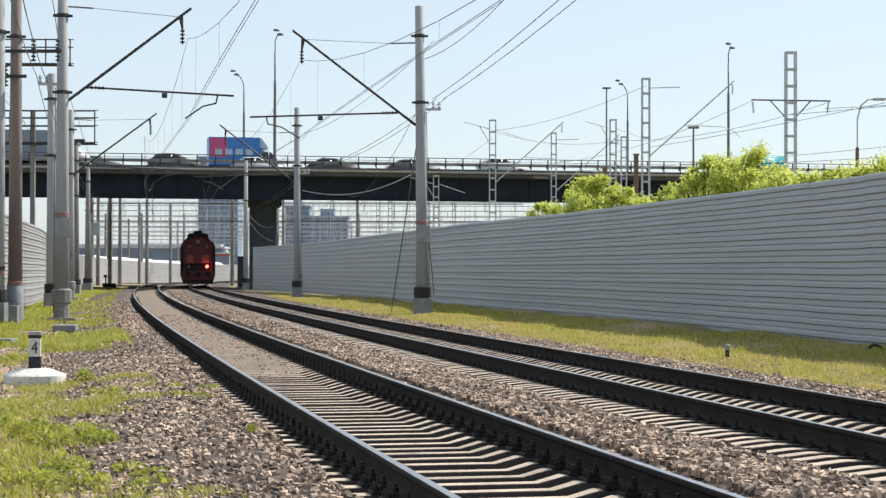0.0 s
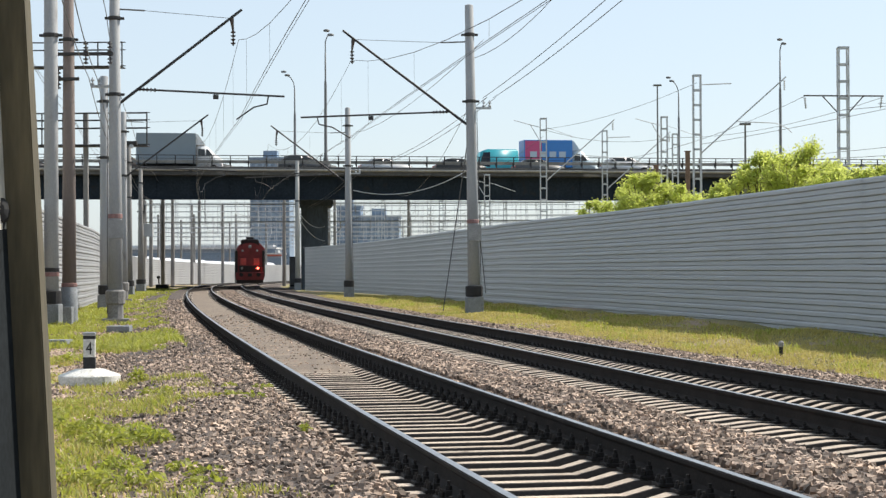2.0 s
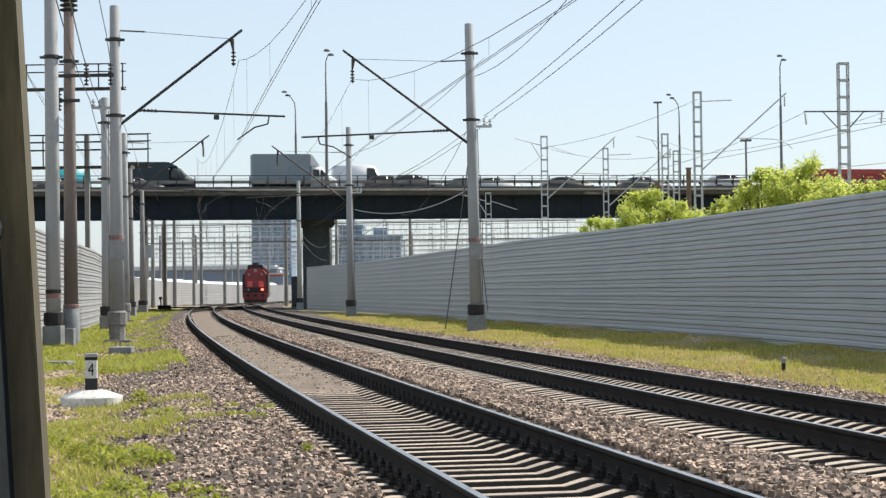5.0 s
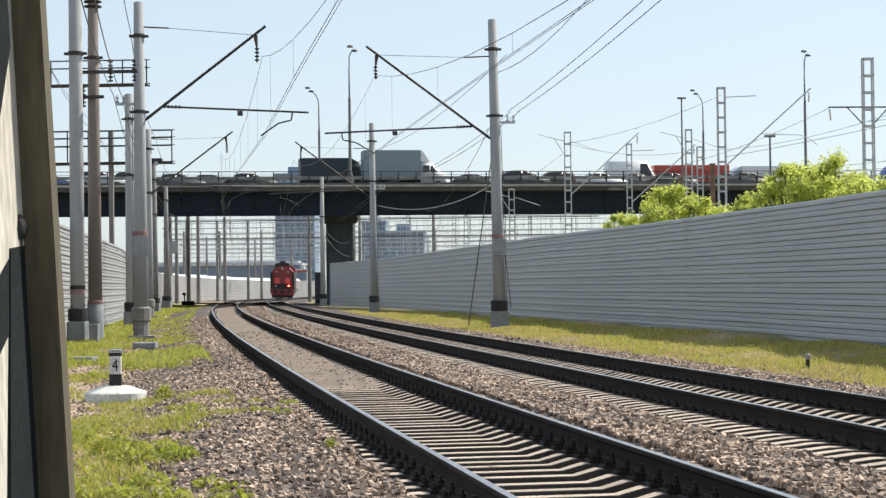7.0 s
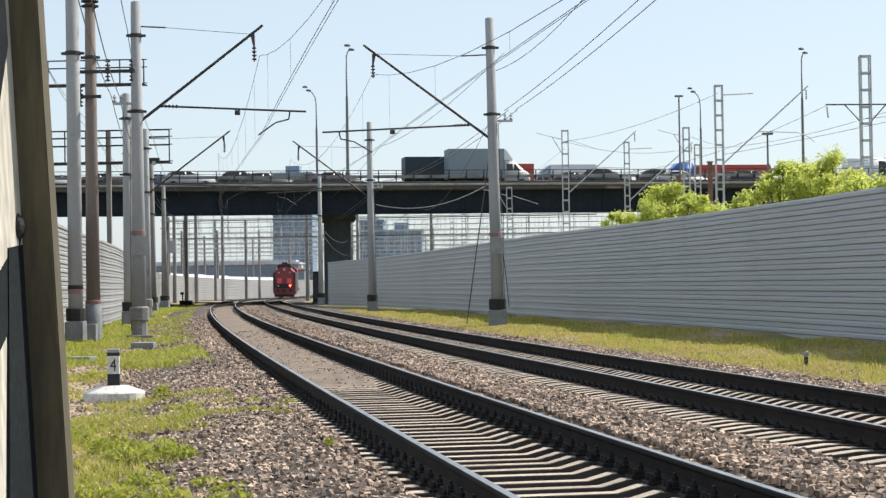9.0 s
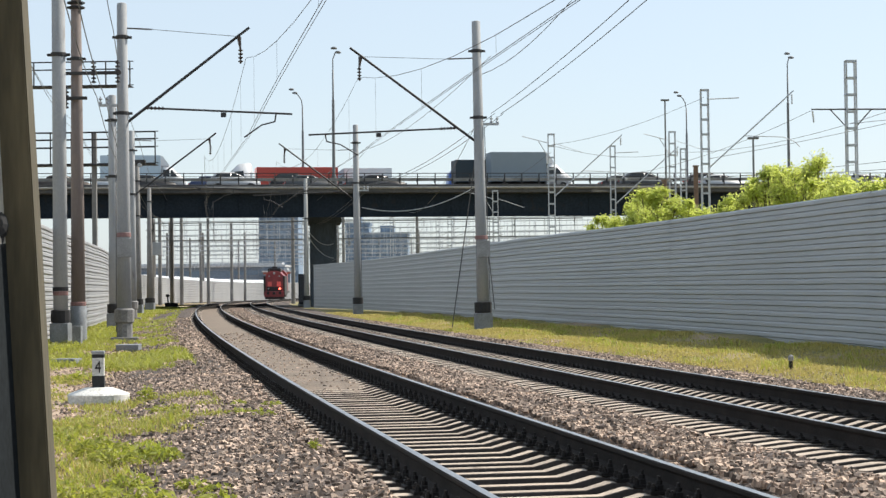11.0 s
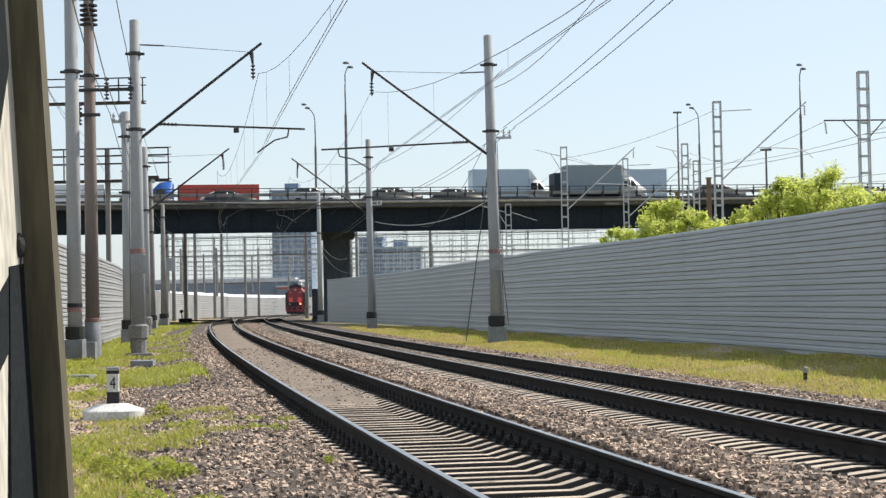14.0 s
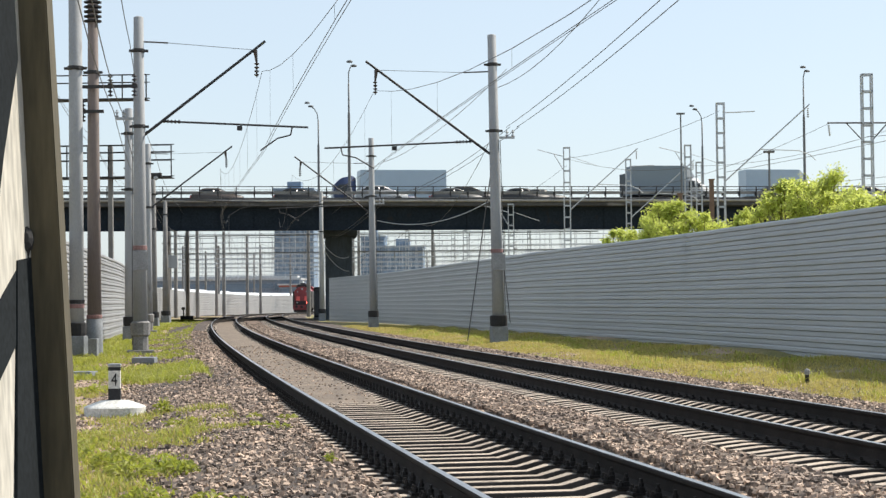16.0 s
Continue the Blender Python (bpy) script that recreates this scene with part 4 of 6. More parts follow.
def relay_cabinet(x, y):
    t = thing("relay_cabinet", pose(x, y, gz(y) - 0.1, 0, 0, 8), "dark grey relay cabinet at the end of the fence", "cabinet")
    bm = B()
    box(bm, -0.32, 0.32, -0.4, 0.4, 0.25, 2.9, 0.04)
    part("case", bm, M["steel_dark"], t)
    bm = B()
    box(bm, -0.27, 0.27, -0.43, -0.4, 0.4, 2.8, 0.01)
    part("door", bm, M["lamp_pole"], t)
    bm = B()
    box(bm, -0.38, 0.38, -0.45, 0.45, -0.1, 0.25, 0.02)
    part("plinth", bm, M["foundation"], t)


relay_cabinet(-17.85, 160)


def point_machine(x, y):
    t = thing("point_machine", pose(x, y, gz(y), 0, 0, 8), "black point machine with a long throw rod", "point machine")
    bm = B()
    box(bm, -0.7, 0.5, -0.4, 0.4, -0.05, 0.35, 0.06)
    part("case", bm, M["tar"], t)
    bm = B()
    tube(bm, (0.4, 0, 0.12), (4.3, 0, 0.1), 0.06)
    part("throw_rod", bm, M["tar"], t)
    bm = B()
    tube(bm, (-0.4, 0, 0.3), (-0.45, 0, 0.95), 0.06)
    lathe(bm, [(0.16, 0.9), (0.18, 1.0), (0.12, 1.15)], 10, pose(-0.45, 0, 0))
    part("indicator", bm, M["tar"], t)


point_machine(-30.9, 168)


# ---- locomotive ----
M["loco_red"] = material("dusty_maroon_paint", (0.28, 0.045, 0.052), (0.2, 0.032, 0.038), rough=0.5, scale=1.2, fine=12, bump=0.04)
M["loco_bright"] = material("bright_red_panel", (0.8, 0.14, 0.12), (0.7, 0.11, 0.1), rough=0.4, scale=2, fine=20, bump=0)
M["loco_dark"] = material("sooty_black_paint", (0.025, 0.022, 0.024), (0.018, 0.016, 0.018), rough=0.6, scale=2, fine=20, bump=0.05)
M["tail_light"] = material("lit_red_tail_lamp", (0.6, 0.03, 0.02), rough=0.3, bump=0, emit=(1.0, 0.08, 0.05, 9.0))
M["lamp_glass"] = material("clear_lamp_glass", (0.4, 0.41, 0.42), rough=0.15, bump=0)
M["glass"] = material("dark_vehicle_glass", (0.03, 0.04, 0.05), (0.025, 0.03, 0.04), rough=0.08, bump=0)


def locomotive():
    """Shunting diesel; local y points ahead, the rear face is at y = 0, z = 0 is the rail head."""
    t = thing("diesel_locomotive", pose(0, 0, 0), "maroon diesel locomotive with lit red tail lamp on the track", "locomotive")

    def hood(name, w, z0, z1, y0, y1, chamfer, mat, label=""):
        bm = B()
        sec = [(-w, z0), (-w, z1 - chamfer * 1.3), (-w + chamfer, z1 - chamfer * 0.25), (-w + chamfer * 1.7, z1), (w - chamfer * 1.7, z1), (w - chamfer, z1 - chamfer * 0.25), (w, z1 - chamfer * 1.3), (w, z0)]
        a = [bm.verts.new((x, y0, z)) for x, z in sec]
        b = [bm.verts.new((x, y1, z)) for x, z in sec]
        bm.faces.new(a)
        bm.faces.new(b[::-1])
        for i in range(len(sec)):
            j = (i + 1) % len(sec)
            bm.faces.new((a[i], b[i], b[j], a[j]))
        return part(name, bm, mat, t, label)
    hood("hood", 1.32, 1.3, 4.35, 0.55, 9.0, 0.55, M["loco_red"])
    hood("cab", 1.54, 1.3, 4.55, 9.0, 12.0, 0.5, M["loco_red"])
    hood("front_hood", 1.2, 1.3, 3.6, 12.0, 16.2, 0.4, M["loco_red"])
    bm = B()
    box(bm, -0.85, 0.85, 1.2, 7.5, 4.3, 4.75, 0.08)
    box(bm, -0.4, 0.4, 2.0, 3.2, 4.7, 5.0, 0.05)
    box(bm, -0.95, -0.7, 0.8, 1.0, 4.1, 4.62)
    box(bm, 0.7, 0.95, 0.8, 1.0, 4.1, 4.62)
    part("roof_vents", bm, M["loco_dark"], t)
    bm = B()
    box(bm, -1.55, 1.55, 0.1, 16.6, 1.0, 1.32, 0.04)
    part("frame", bm, M["loco_dark"], t)
    bm = B()
    box(bm, -1.46, 1.46, 0.0, 0.16, 0.5, 1.3, 0.05)
    part("end_beam", bm, M["loco_red"], t)
    bm = B()
    box(bm, -1.38, 1.38, 0.1, 0.3, 0.16, 0.55, 0.05)
    part("rail_guard", bm, M["loco_dark"], t, "black rail guard under the end beam")
    bm = B()
    box(bm, -1.1, 1.1, 0.5, 0.6, 1.34, 2.0, 0.03)
    part("lower_door", bm, M["loco_dark"], t)
    for x in (-1.42, 1.42):
        bm = B()
        box(bm, x - 0.15, x + 0.15, 0.4, 9.0, 0.75, 3.6, 0.12)
        part("side_box", bm, M["loco_dark"], t)
        bm = B()
        pipe(bm, [(x, 0.15, 1.3), (x, 0.15, 2.35), (x, 0.9, 2.4)], 0.03)
        part("handrail", bm, M["loco_dark"], t)
    bm = B()
    tube(bm, (-1.5, 0.12, 1.95), (1.5, 0.12, 1.95), 0.035)
    part("cross_rail", bm, M["loco_dark"], t)
    for x in (-0.68, 0.68):
        bm = B()
        box(bm, x - 0.3, x + 0.3, 0.47, 0.56, 2.05, 2.75, 0.02)
        part("panel", bm, M["loco_bright"], t, "bright red square door panel")
        bm = B()
        lathe(bm, [(0.13, 0), (0.14, 0.1), (0.1, 0.14)], 12, pose(x * 1.22, 0.1, 1.72, 90))
        part("tail_lamp", bm, M["tail_light"] if x > 0 else M["lamp_glass"], t, "lit red tail lamp" if x > 0 else "unlit tail lamp")
        bm = B()
        lathe(bm, [(0.11, 0), (0.12, 0.1), (0.08, 0.14)], 12, pose(x * 1.12, 0.55, 3.55, 90))
        part("upper_lamp", bm, M["lamp_glass"], t)
        bm = B()
        lathe(bm, [(0.09, 0), (0.09, 0.5), (0.22, 0.5), (0.22, 0.58)], 12, pose(x * 1.3, 0.05, 1.05, 90))
        part("buffer", bm, M["loco_dark"], t)
    bm = B()
    lathe(bm, [(0.17, 0), (0.18, 0.12), (0.12, 0.16)], 14, pose(0, 0.55, 3.98, 90))
    part("headlight", bm, M["lamp_glass"], t)
    bm = B()
    box(bm, -0.22, 0.22, -0.6, 0.2, 0.85, 1.2, 0.05)
    part("coupler", bm, M["loco_dark"], t)
    for yb in (3.4, 12.8):
        bm = B()
        box(bm, -1.2, 1.2, yb - 2.2, yb + 2.2, 0.4, 0.95, 0.06)
        part("bogie", bm, M["loco_dark"], t)
        for k in (-1.8, 0, 1.8):
            for x in (-0.8, 0.8):
                bm = B()
                lathe(bm, [(0.5, -0.07), (0.525, -0.05), (0.52, 0.06), (0.46, 0.07), (0.2, 0.04)], 20, pose(x, yb + k, 0.525, 0, 90))
                part("wheel", bm, M["loco_dark"], t)
    return t


LOCO = locomotive()


# ---- vehicles on the bridge; local x points ahead, z = 0 is the road ----
def paint(name, c, rough=0.3):
    return material(name, c, tuple(k * 0.96 for k in c), rough=rough, scale=1.5, fine=12, bump=0, grain=(0.96, 1.03))


PAINT = {k: paint(k + "_car_paint", c, 0.55 if k in ("slate", "grey") else 0.3) for k, c in dict(black=(0.02, 0.02, 0.022), graphite=(0.08, 0.085, 0.09), silver=(0.5, 0.52, 0.54), white=(0.75, 0.76, 0.77), navy=(0.03, 0.05, 0.12),
                                                     teal=(0.04, 0.35, 0.42), grey=(0.2, 0.25, 0.29), slate=(0.02, 0.036, 0.048), red=(0.5, 0.06, 0.04), blue=(0.03, 0.12, 0.42), sky=(0.45, 0.55, 0.62),
                                                     brown=(0.07, 0.055, 0.048), panel=(0.03, 0.2, 0.55), pink=(0.55, 0.07, 0.2)).items()}
M["tyre"] = material("tyre_rubber", (0.02, 0.02, 0.02), rough=0.85, scale=6, fine=60)


def wheels(t, xs, r, half):
    for x in xs:
        for s in (-1, 1):
            bm = B()
            lathe(bm, [(r * 0.86, -0.11), (r, -0.08), (r, 0.08), (r * 0.86, 0.11), (r * 0.55, 0.09), (r * 0.2, 0.1)], 16, pose(x, s * half, r, -90 * s))
            w = part("wheel", bm, M["tyre"], t)
            bm = B()
            lathe(bm, [(r * 0.5, 0.095), (r * 0.5, 0.115), (r * 0.15, 0.13)], 12, pose(x, s * half, r, -90 * s))
            part("rim", bm, M["galv"], w)


def prism(bm, prof, half, taper=0.0, z_taper=0.8):
    """A side profile of (x, z) pulled across; the top leans inwards."""
    zs = [z for _, z in prof]
    lo, hi = min(zs), max(zs)

    def yy(z):
        f = (z - lo) / (hi - lo)
        return half - taper * max(0.0, (f - z_taper) / max(1e-6, 1 - z_taper)) if taper else half
    a = [bm.verts.new((x, -yy(z), z)) for x, z in prof]
    b = [bm.verts.new((x, yy(z), z)) for x, z in prof]
    bm.faces.new(a)
    bm.faces.new(b[::-1])
    for i in range(len(prof)):
        j = (i + 1) % len(prof)
        bm.faces.new((a[i], b[i], b[j], a[j]))


def side_panes(t, prof, half, name="side_window"):
    for s in (-1, 1):
        bm = B()
        vs = [bm.verts.new((x, s * half, z)) for x, z in prof]
        f = bm.faces.new(vs)
        r = bmesh.ops.extrude_face_region(bm, geom=[f])["geom"]
        bmesh.ops.translate(bm, vec=(0, s * 0.012, 0), verts=[v for v in r if isinstance(v, bmesh.types.BMVert)])
        part(name, bm, M["glass"], t)


def car(colour, label, suv=False):
    t = thing("car", pose(0, 0, 0), label, "car", "traffic on the bridge")
    h = 0.22 if suv else 0.0
    bm = B()
    prism(bm, [(-2.2, 0.3), (-2.25, 0.75 + h), (-2.1, 0.98 + h), (-1.2, 1.02 + h), (0.95, 1.0 + h), (2.0, 0.82 + h), (2.2, 0.6 + h), (2.2, 0.3)], 0.87)
    bmesh.ops.bevel(bm, geom=list(bm.edges), offset=0.06, segments=2, affect="EDGES")
    part("body", bm, PAINT[colour], t, smooth=True)
    bm = B()
    rear = -2.0 if suv else -1.75
    prism(bm, [(rear, 0.98 + h), (rear + 0.45, 1.4 + h), (-0.9, 1.46 + h), (0.05, 1.45 + h), (0.95, 0.99 + h)], 0.83, 0.16, 0.05)
    bmesh.ops.bevel(bm, geom=list(bm.edges), offset=0.05, segments=2, affect="EDGES")
    part("cabin", bm, PAINT[colour], t, smooth=True)
    side_panes(t, [(rear + 0.3, 1.06 + h), (rear + 0.6, 1.34 + h), (-0.35, 1.38 + h), (-0.35, 1.06 + h)], 0.79)
    side_panes(t, [(-0.28, 1.06 + h), (-0.28, 1.38 + h), (0.05, 1.36 + h), (0.62, 1.06 + h)], 0.79)
    bm = B()
    v = [bm.verts.new(p) for p in ((0.14, -0.62, 1.42 + h), (0.14, 0.62, 1.42 + h), (0.93, 0.72, 1.03 + h), (0.93, -0.72, 1.03 + h))]
    f = bm.faces.new(v)
    r = bmesh.ops.extrude_face_region(bm, geom=[f])["geom"]
    bmesh.ops.translate(bm, vec=(0.012, 0, 0.02), verts=[k for k in r if isinstance(k, bmesh.types.BMVert)])
    part("windscreen", bm, M["glass"], t)
    for s in (-1, 1):
        bm = B()
        box(bm, 2.08, 2.2, s * 0.6 - 0.16, s * 0.6 + 0.16, 0.62 + h, 0.76 + h, 0.03)
        part("headlight", bm, M["lamp_glass"], t)
        bm = B()
        box(bm, -2.27, -2.16, s * 0.65 - 0.14, s * 0.65 + 0.14, 0.72 + h, 0.86 + h, 0.02)
        part("rear_light", bm, PAINT["red"], t)
    wheels(t, (-1.35, 1.35), 0.32 + h * 0.3, 0.8)
    return t


def box_truck(cab, cargo, label, length=4.9, high=3.1, mark=None):
    """Light truck: x = 0 at the rear of its cargo box."""
    t = thing("box_truck", pose(0, 0, 0), label, "truck", "traffic on the bridge")
    bm = B()
    box(bm, 0, length, -1.1, 1.1, 0.85, high, 0.04)
    c = part("cargo_box", bm, PAINT[cargo], t)
    if mark:
        for s in (-1, 1):
            bm = B()
            box(bm, 0.08, length * 0.36, s * 1.1, s * 1.106, 1.6, high - 0.08)
            part("red_field", bm, PAINT["pink"], c, "faded red printed field")
            bm = B()
            for i in range(4):
                box(bm, length * (0.12 + 0.2 * i), length * (0.26 + 0.2 * i), s * 1.108, s * 1.114, 1.75, 2.3)
            part("print", bm, PAINT["sky"], c, "pale printed blocks")
    bm = B()
    prism(bm, [(length + 0.05, 0.5), (length + 0.05, 2.3), (length + 0.2, 2.42), (length + 1.0, 2.3), (length + 1.65, 1.55), (length + 2.2, 1.3), (length + 2.3, 0.5)], 1.0, 0.12, 0.4)
    bmesh.ops.bevel(bm, geom=list(bm.edges), offset=0.06, segments=2, affect="EDGES")
    part("cab", bm, PAINT[cab], t, smooth=True)
    side_panes(t, [(length + 0.2, 1.5), (length + 0.2, 2.1), (length + 0.75, 2.08), (length + 0.75, 1.5)], 0.97)
    side_panes(t, [(length + 0.85, 1.5), (length + 0.85, 2.06), (length + 1.0, 2.05), (length + 1.45, 1.5)], 0.97)
    bm = B()
    prism(bm, [(length + 0.0, 2.4), (length + 0.0, high - 0.02), (length + 0.2, high - 0.1), (length + 0.8, 2.42)], 0.9)
    part("wind_deflector", bm, PAINT[cab], t)
    bm = B()
    box(bm, 0.1, length + 2.0, -0.4, 0.4, 0.5, 0.85)
    part("chassis", bm, M["tyre"], t)
    wheels(t, (1.2, length + 1.5), 0.4, 0.9)
    return t


def van(colour, label, long=5.4, high=2.35):
    t = thing("van", pose(0, 0, 0), label, "van", "traffic on the bridge")
    bm = B()
    prism(bm, [(0, 0.4), (-0.03, 1.1), (0.08, high - 0.1), (0.25, high), (long * 0.68, high), (long * 0.8, high - 0.25), (long * 0.9, 1.35), (long, 1.1), (long + 0.05, 0.4)], 0.98, 0.12, 0.4)
    bmesh.ops.bevel(bm, geom=list(bm.edges), offset=0.07, segments=2, affect="EDGES")
    part("body", bm, PAINT[colour], t, smooth=True)
    side_panes(t, [(long * 0.62, 1.35), (long * 0.62, high - 0.3), (long * 0.76, high - 0.32), (long * 0.86, 1.35)], 0.95)
    for s in (-1, 1):
        bm = B()
        box(bm, long - 0.05, long + 0.06, s * 0.7 - 0.15, s * 0.7 + 0.15, 0.8, 1.0, 0.03)
        part("headlight", bm, M["lamp_glass"], t)
    wheels(t, (1.0, long - 0.95), 0.34, 0.9)
    return t


def semi(cab, trailer, label, length=9.0, high=3.3):
    """Articulated lorry facing local x; x = 0 at the rear."""
    t = thing("lorry", pose(0, 0, 0), label, "lorry", "traffic on the bridge")
    bm = B()
    box(bm, 0, length, -1.25, 1.25, 1.2, high, 0.05)
    tr = part("trailer", bm, PAINT[trailer], t)
    bm = B()
    for i in range(int(length / 0.6)):
        box(bm, 0.25 + i * 0.6, 0.3 + i * 0.6, -1.275, 1.275, 1.25, high - 0.05)
    part("rib", bm, PAINT[trailer], tr)
    bm = B()
    prism(bm, [(length + 0.4, 0.5), (length + 0.4, 3.0), (length + 0.65, 3.3), (length + 1.75, 3.1), (length + 2.4, 2.45), (length + 2.5, 1.3), (length + 2.5, 0.5)], 1.22, 0.1, 0.6)
    bmesh.ops.bevel(bm, geom=list(bm.edges), offset=0.08, segments=2, affect="EDGES")
    part("cab", bm, PAINT[cab], t, smooth=True)
    side_panes(t, [(length + 1.2, 1.75), (length + 1.2, 2.5), (length + 2.05, 2.45), (length + 2.25, 1.75)], 1.2)
    bm = B()
    box(bm, 0.2, length + 2.2, -0.5, 0.5, 0.75, 1.2)
    part("chassis", bm, M["tyre"], t)
    wheels(t, (0.9, 2.1, length - 0.4 + 0.9, length + 1.9), 0.5, 1.05)
    return t


V1 = box_truck("white", "grey", "white box truck with a grey cargo box", 4.9, 3.4)
V2 = box_truck("slate", "slate", "dark slate box truck in traffic", 4.4, 2.85)
V3 = box_truck("sky", "panel", "blue box truck printed in red and white", 4.5, 3.35, mark=True)
V4 = van("teal", "teal panel delivery van in traffic", 4.6, 3.05)
V5 = semi("white", "red", "white lorry with a red trailer", 7.6, 2.85)
V6 = semi("blue", "red", "blue lorry with a red trailer", 7.6, 2.9)
V7 = box_truck("white", "sky", "white box truck with a pale box", 5.2, 3.35)
V8 = semi("navy", "sky", "dark blue lorry with a pale trailer", 8.2, 3.85)
V9 = box_truck("sky", "white", "white box truck with a pale cab", 4.6, 3.0)

V10 = van("white", "white panel van in moving traffic", 4.8, 2.75)

# cars of each lane: colour, body, lane, offset in metres from the leader of the lane
LANES = {
    "near": [("black", False, -9.5), ("graphite", False, -15.5), ("silver", True, -22), ("black", False, -29), ("brown", False, -36), ("graphite", True, 10.5), ("silver", False, 17.5), ("black", False, 24), ("graphite", False, 31),
             ("white", True, 39)],
    "middle": [("graphite", False, -7.5), ("black", True, -14), ("navy", False, -21), ("silver", False, -29), ("black", False, 12), ("brown", True, 20), ("graphite", False, 27), ("slate", False, 36)],
    "away": [("black", True, -26), ("graphite", False, -13), ("silver", False, 14), ("black", False, 24), ("graphite", True, 42), ("navy", False, 60), ("silver", False, 78), ("black", False, 96)],
}
CARS = {k: [(car(c, f"{'silver' if c == 'silver' else c} {'estate car' if s else 'saloon car'} in slow traffic", s), o) for c, s, o in v] for k, v in LANES.items()}


# ---- kilometre post ----
def picket_post():
    t = thing("picket_post", pose(-5.5, 24.4, gz(24.4) - 0.02, 0, 0, 8) @ Matrix.Diagonal((1.1, 1.1, 1.1, 1)), "black and white picket post on a round whitewashed base", "marker post")
    white = material("whitewash", (0.72, 0.71, 0.68), (0.55, 0.54, 0.5), scale=6, fine=40, wear=(0.35, 0.33, 0.3))
    bm = B()
    lathe(bm, [(0.375, -0.06), (0.38, 0.05), (0.36, 0.065), (0.18, 0.13), (0.05, 0.14)], 26)
    part("base", bm, white, t)
    bm = B()
    box(bm, -0.072, 0.072, -0.06, 0.06, 0.12, 0.56, 0.012)
    part("post", bm, white, t)
    for z0, z1 in ((0.125, 0.28), (0.5, 0.545)):
        bm = B()
        box(bm, -0.0745, 0.0745, -0.0625, 0.0625, z0, z1, 0.004)
        part("black_band", bm, M["tar"], t)
    bm = B()
    box(bm, -0.08, 0.08, -0.068, 0.068, 0.55, 0.585, 0.012)
    part("cap", bm, M["concrete"], t)
    cu = bpy.data.curves.new("digit", "FONT")
    cu.body, cu.size, cu.align_x, cu.extrude = "4", 0.22, "CENTER", 0.002
    cu.materials.append(M["tar"])
    d = new("digit", cu)
    d.parent = t
    d.matrix_basis = pose(0, -0.064, 0.315, 90) @ Matrix.Diagonal((0.75, 1, 1, 1))


picket_post()


# ---- small things on the verge ----
def slab(x, y, w, d, h, turn, label):
    t = thing("concrete_slab", pose(x, y, gz(y) - 0.05, 0, 0, turn), label, "slab", "verge slabs")
    bm = B()
    box(bm, -w / 2, w / 2, -d / 2, d / 2, 0, h, 0.015)
    box(bm, -w / 2 + 0.06, w / 2 - 0.06, -d / 2 + 0.05, d / 2 - 0.05, -0.1, 0.0)
    part("slab", bm, M["foundation"], t)


slab(-9.3, 44.6, 0.56, 0.7, 0.14, 5, "small pale concrete slab in the grass")
slab(-8.95, 36.8, 0.5, 0.4, 0.1, -8, "low weathered slab in the grass")
slab(-11.95, 50.4, 0.25, 0.3, 0.5, 0, "grey concrete stub beside the thick pole")


def peg(x, y):
    t = thing("marker_peg", pose(x, y, gz(y) - 0.05, 6), "short black peg with a white top in the grass", "peg")
    bm = B()
    lathe(bm, [(0.03, 0), (0.035, 0.16), (0.03, 0.18)], 8)
    part("stake", bm, M["tar"], t)
    bm = B()
    lathe(bm, [(0.03, 0.18), (0.045, 0.19), (0.045, 0.26), (0.02, 0.28)], 8)
    part("top", bm, M["sign_white"], t)


peg(4.77, 30.35)
peg(-26.2, 126)
t_ = thing("cable_loop", pose(7.5, 31.4, gz(31)), "black rubber cable loop sticking out of the grass", "cable loop")
bm_ = B()
pipe(bm_, [(-0.16, 0, -0.05), (-0.13, 0, 0.1), (-0.04, 0, 0.17), (0.06, 0, 0.16), (0.13, 0, 0.08), (0.15, 0, -0.05)], 0.028)
part("cable", bm_, M["tar"], t_)


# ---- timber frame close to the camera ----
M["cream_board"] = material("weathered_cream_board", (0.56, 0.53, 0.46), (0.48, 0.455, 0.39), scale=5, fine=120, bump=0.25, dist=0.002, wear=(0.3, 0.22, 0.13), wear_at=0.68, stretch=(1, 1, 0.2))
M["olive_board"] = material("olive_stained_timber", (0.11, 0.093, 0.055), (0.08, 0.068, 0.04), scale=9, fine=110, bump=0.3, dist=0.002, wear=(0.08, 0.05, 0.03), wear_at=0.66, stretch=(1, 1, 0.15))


# Near-black colour for shadows that fall across the cream board
M["shadow_board"] = material("painted_shadow_board", (0.017, 0.021, 0.024), (0.011, 0.014, 0.016), scale=8, fine=120, bump=0.1, dist=0.002, spec=0.12, rough=0.95)


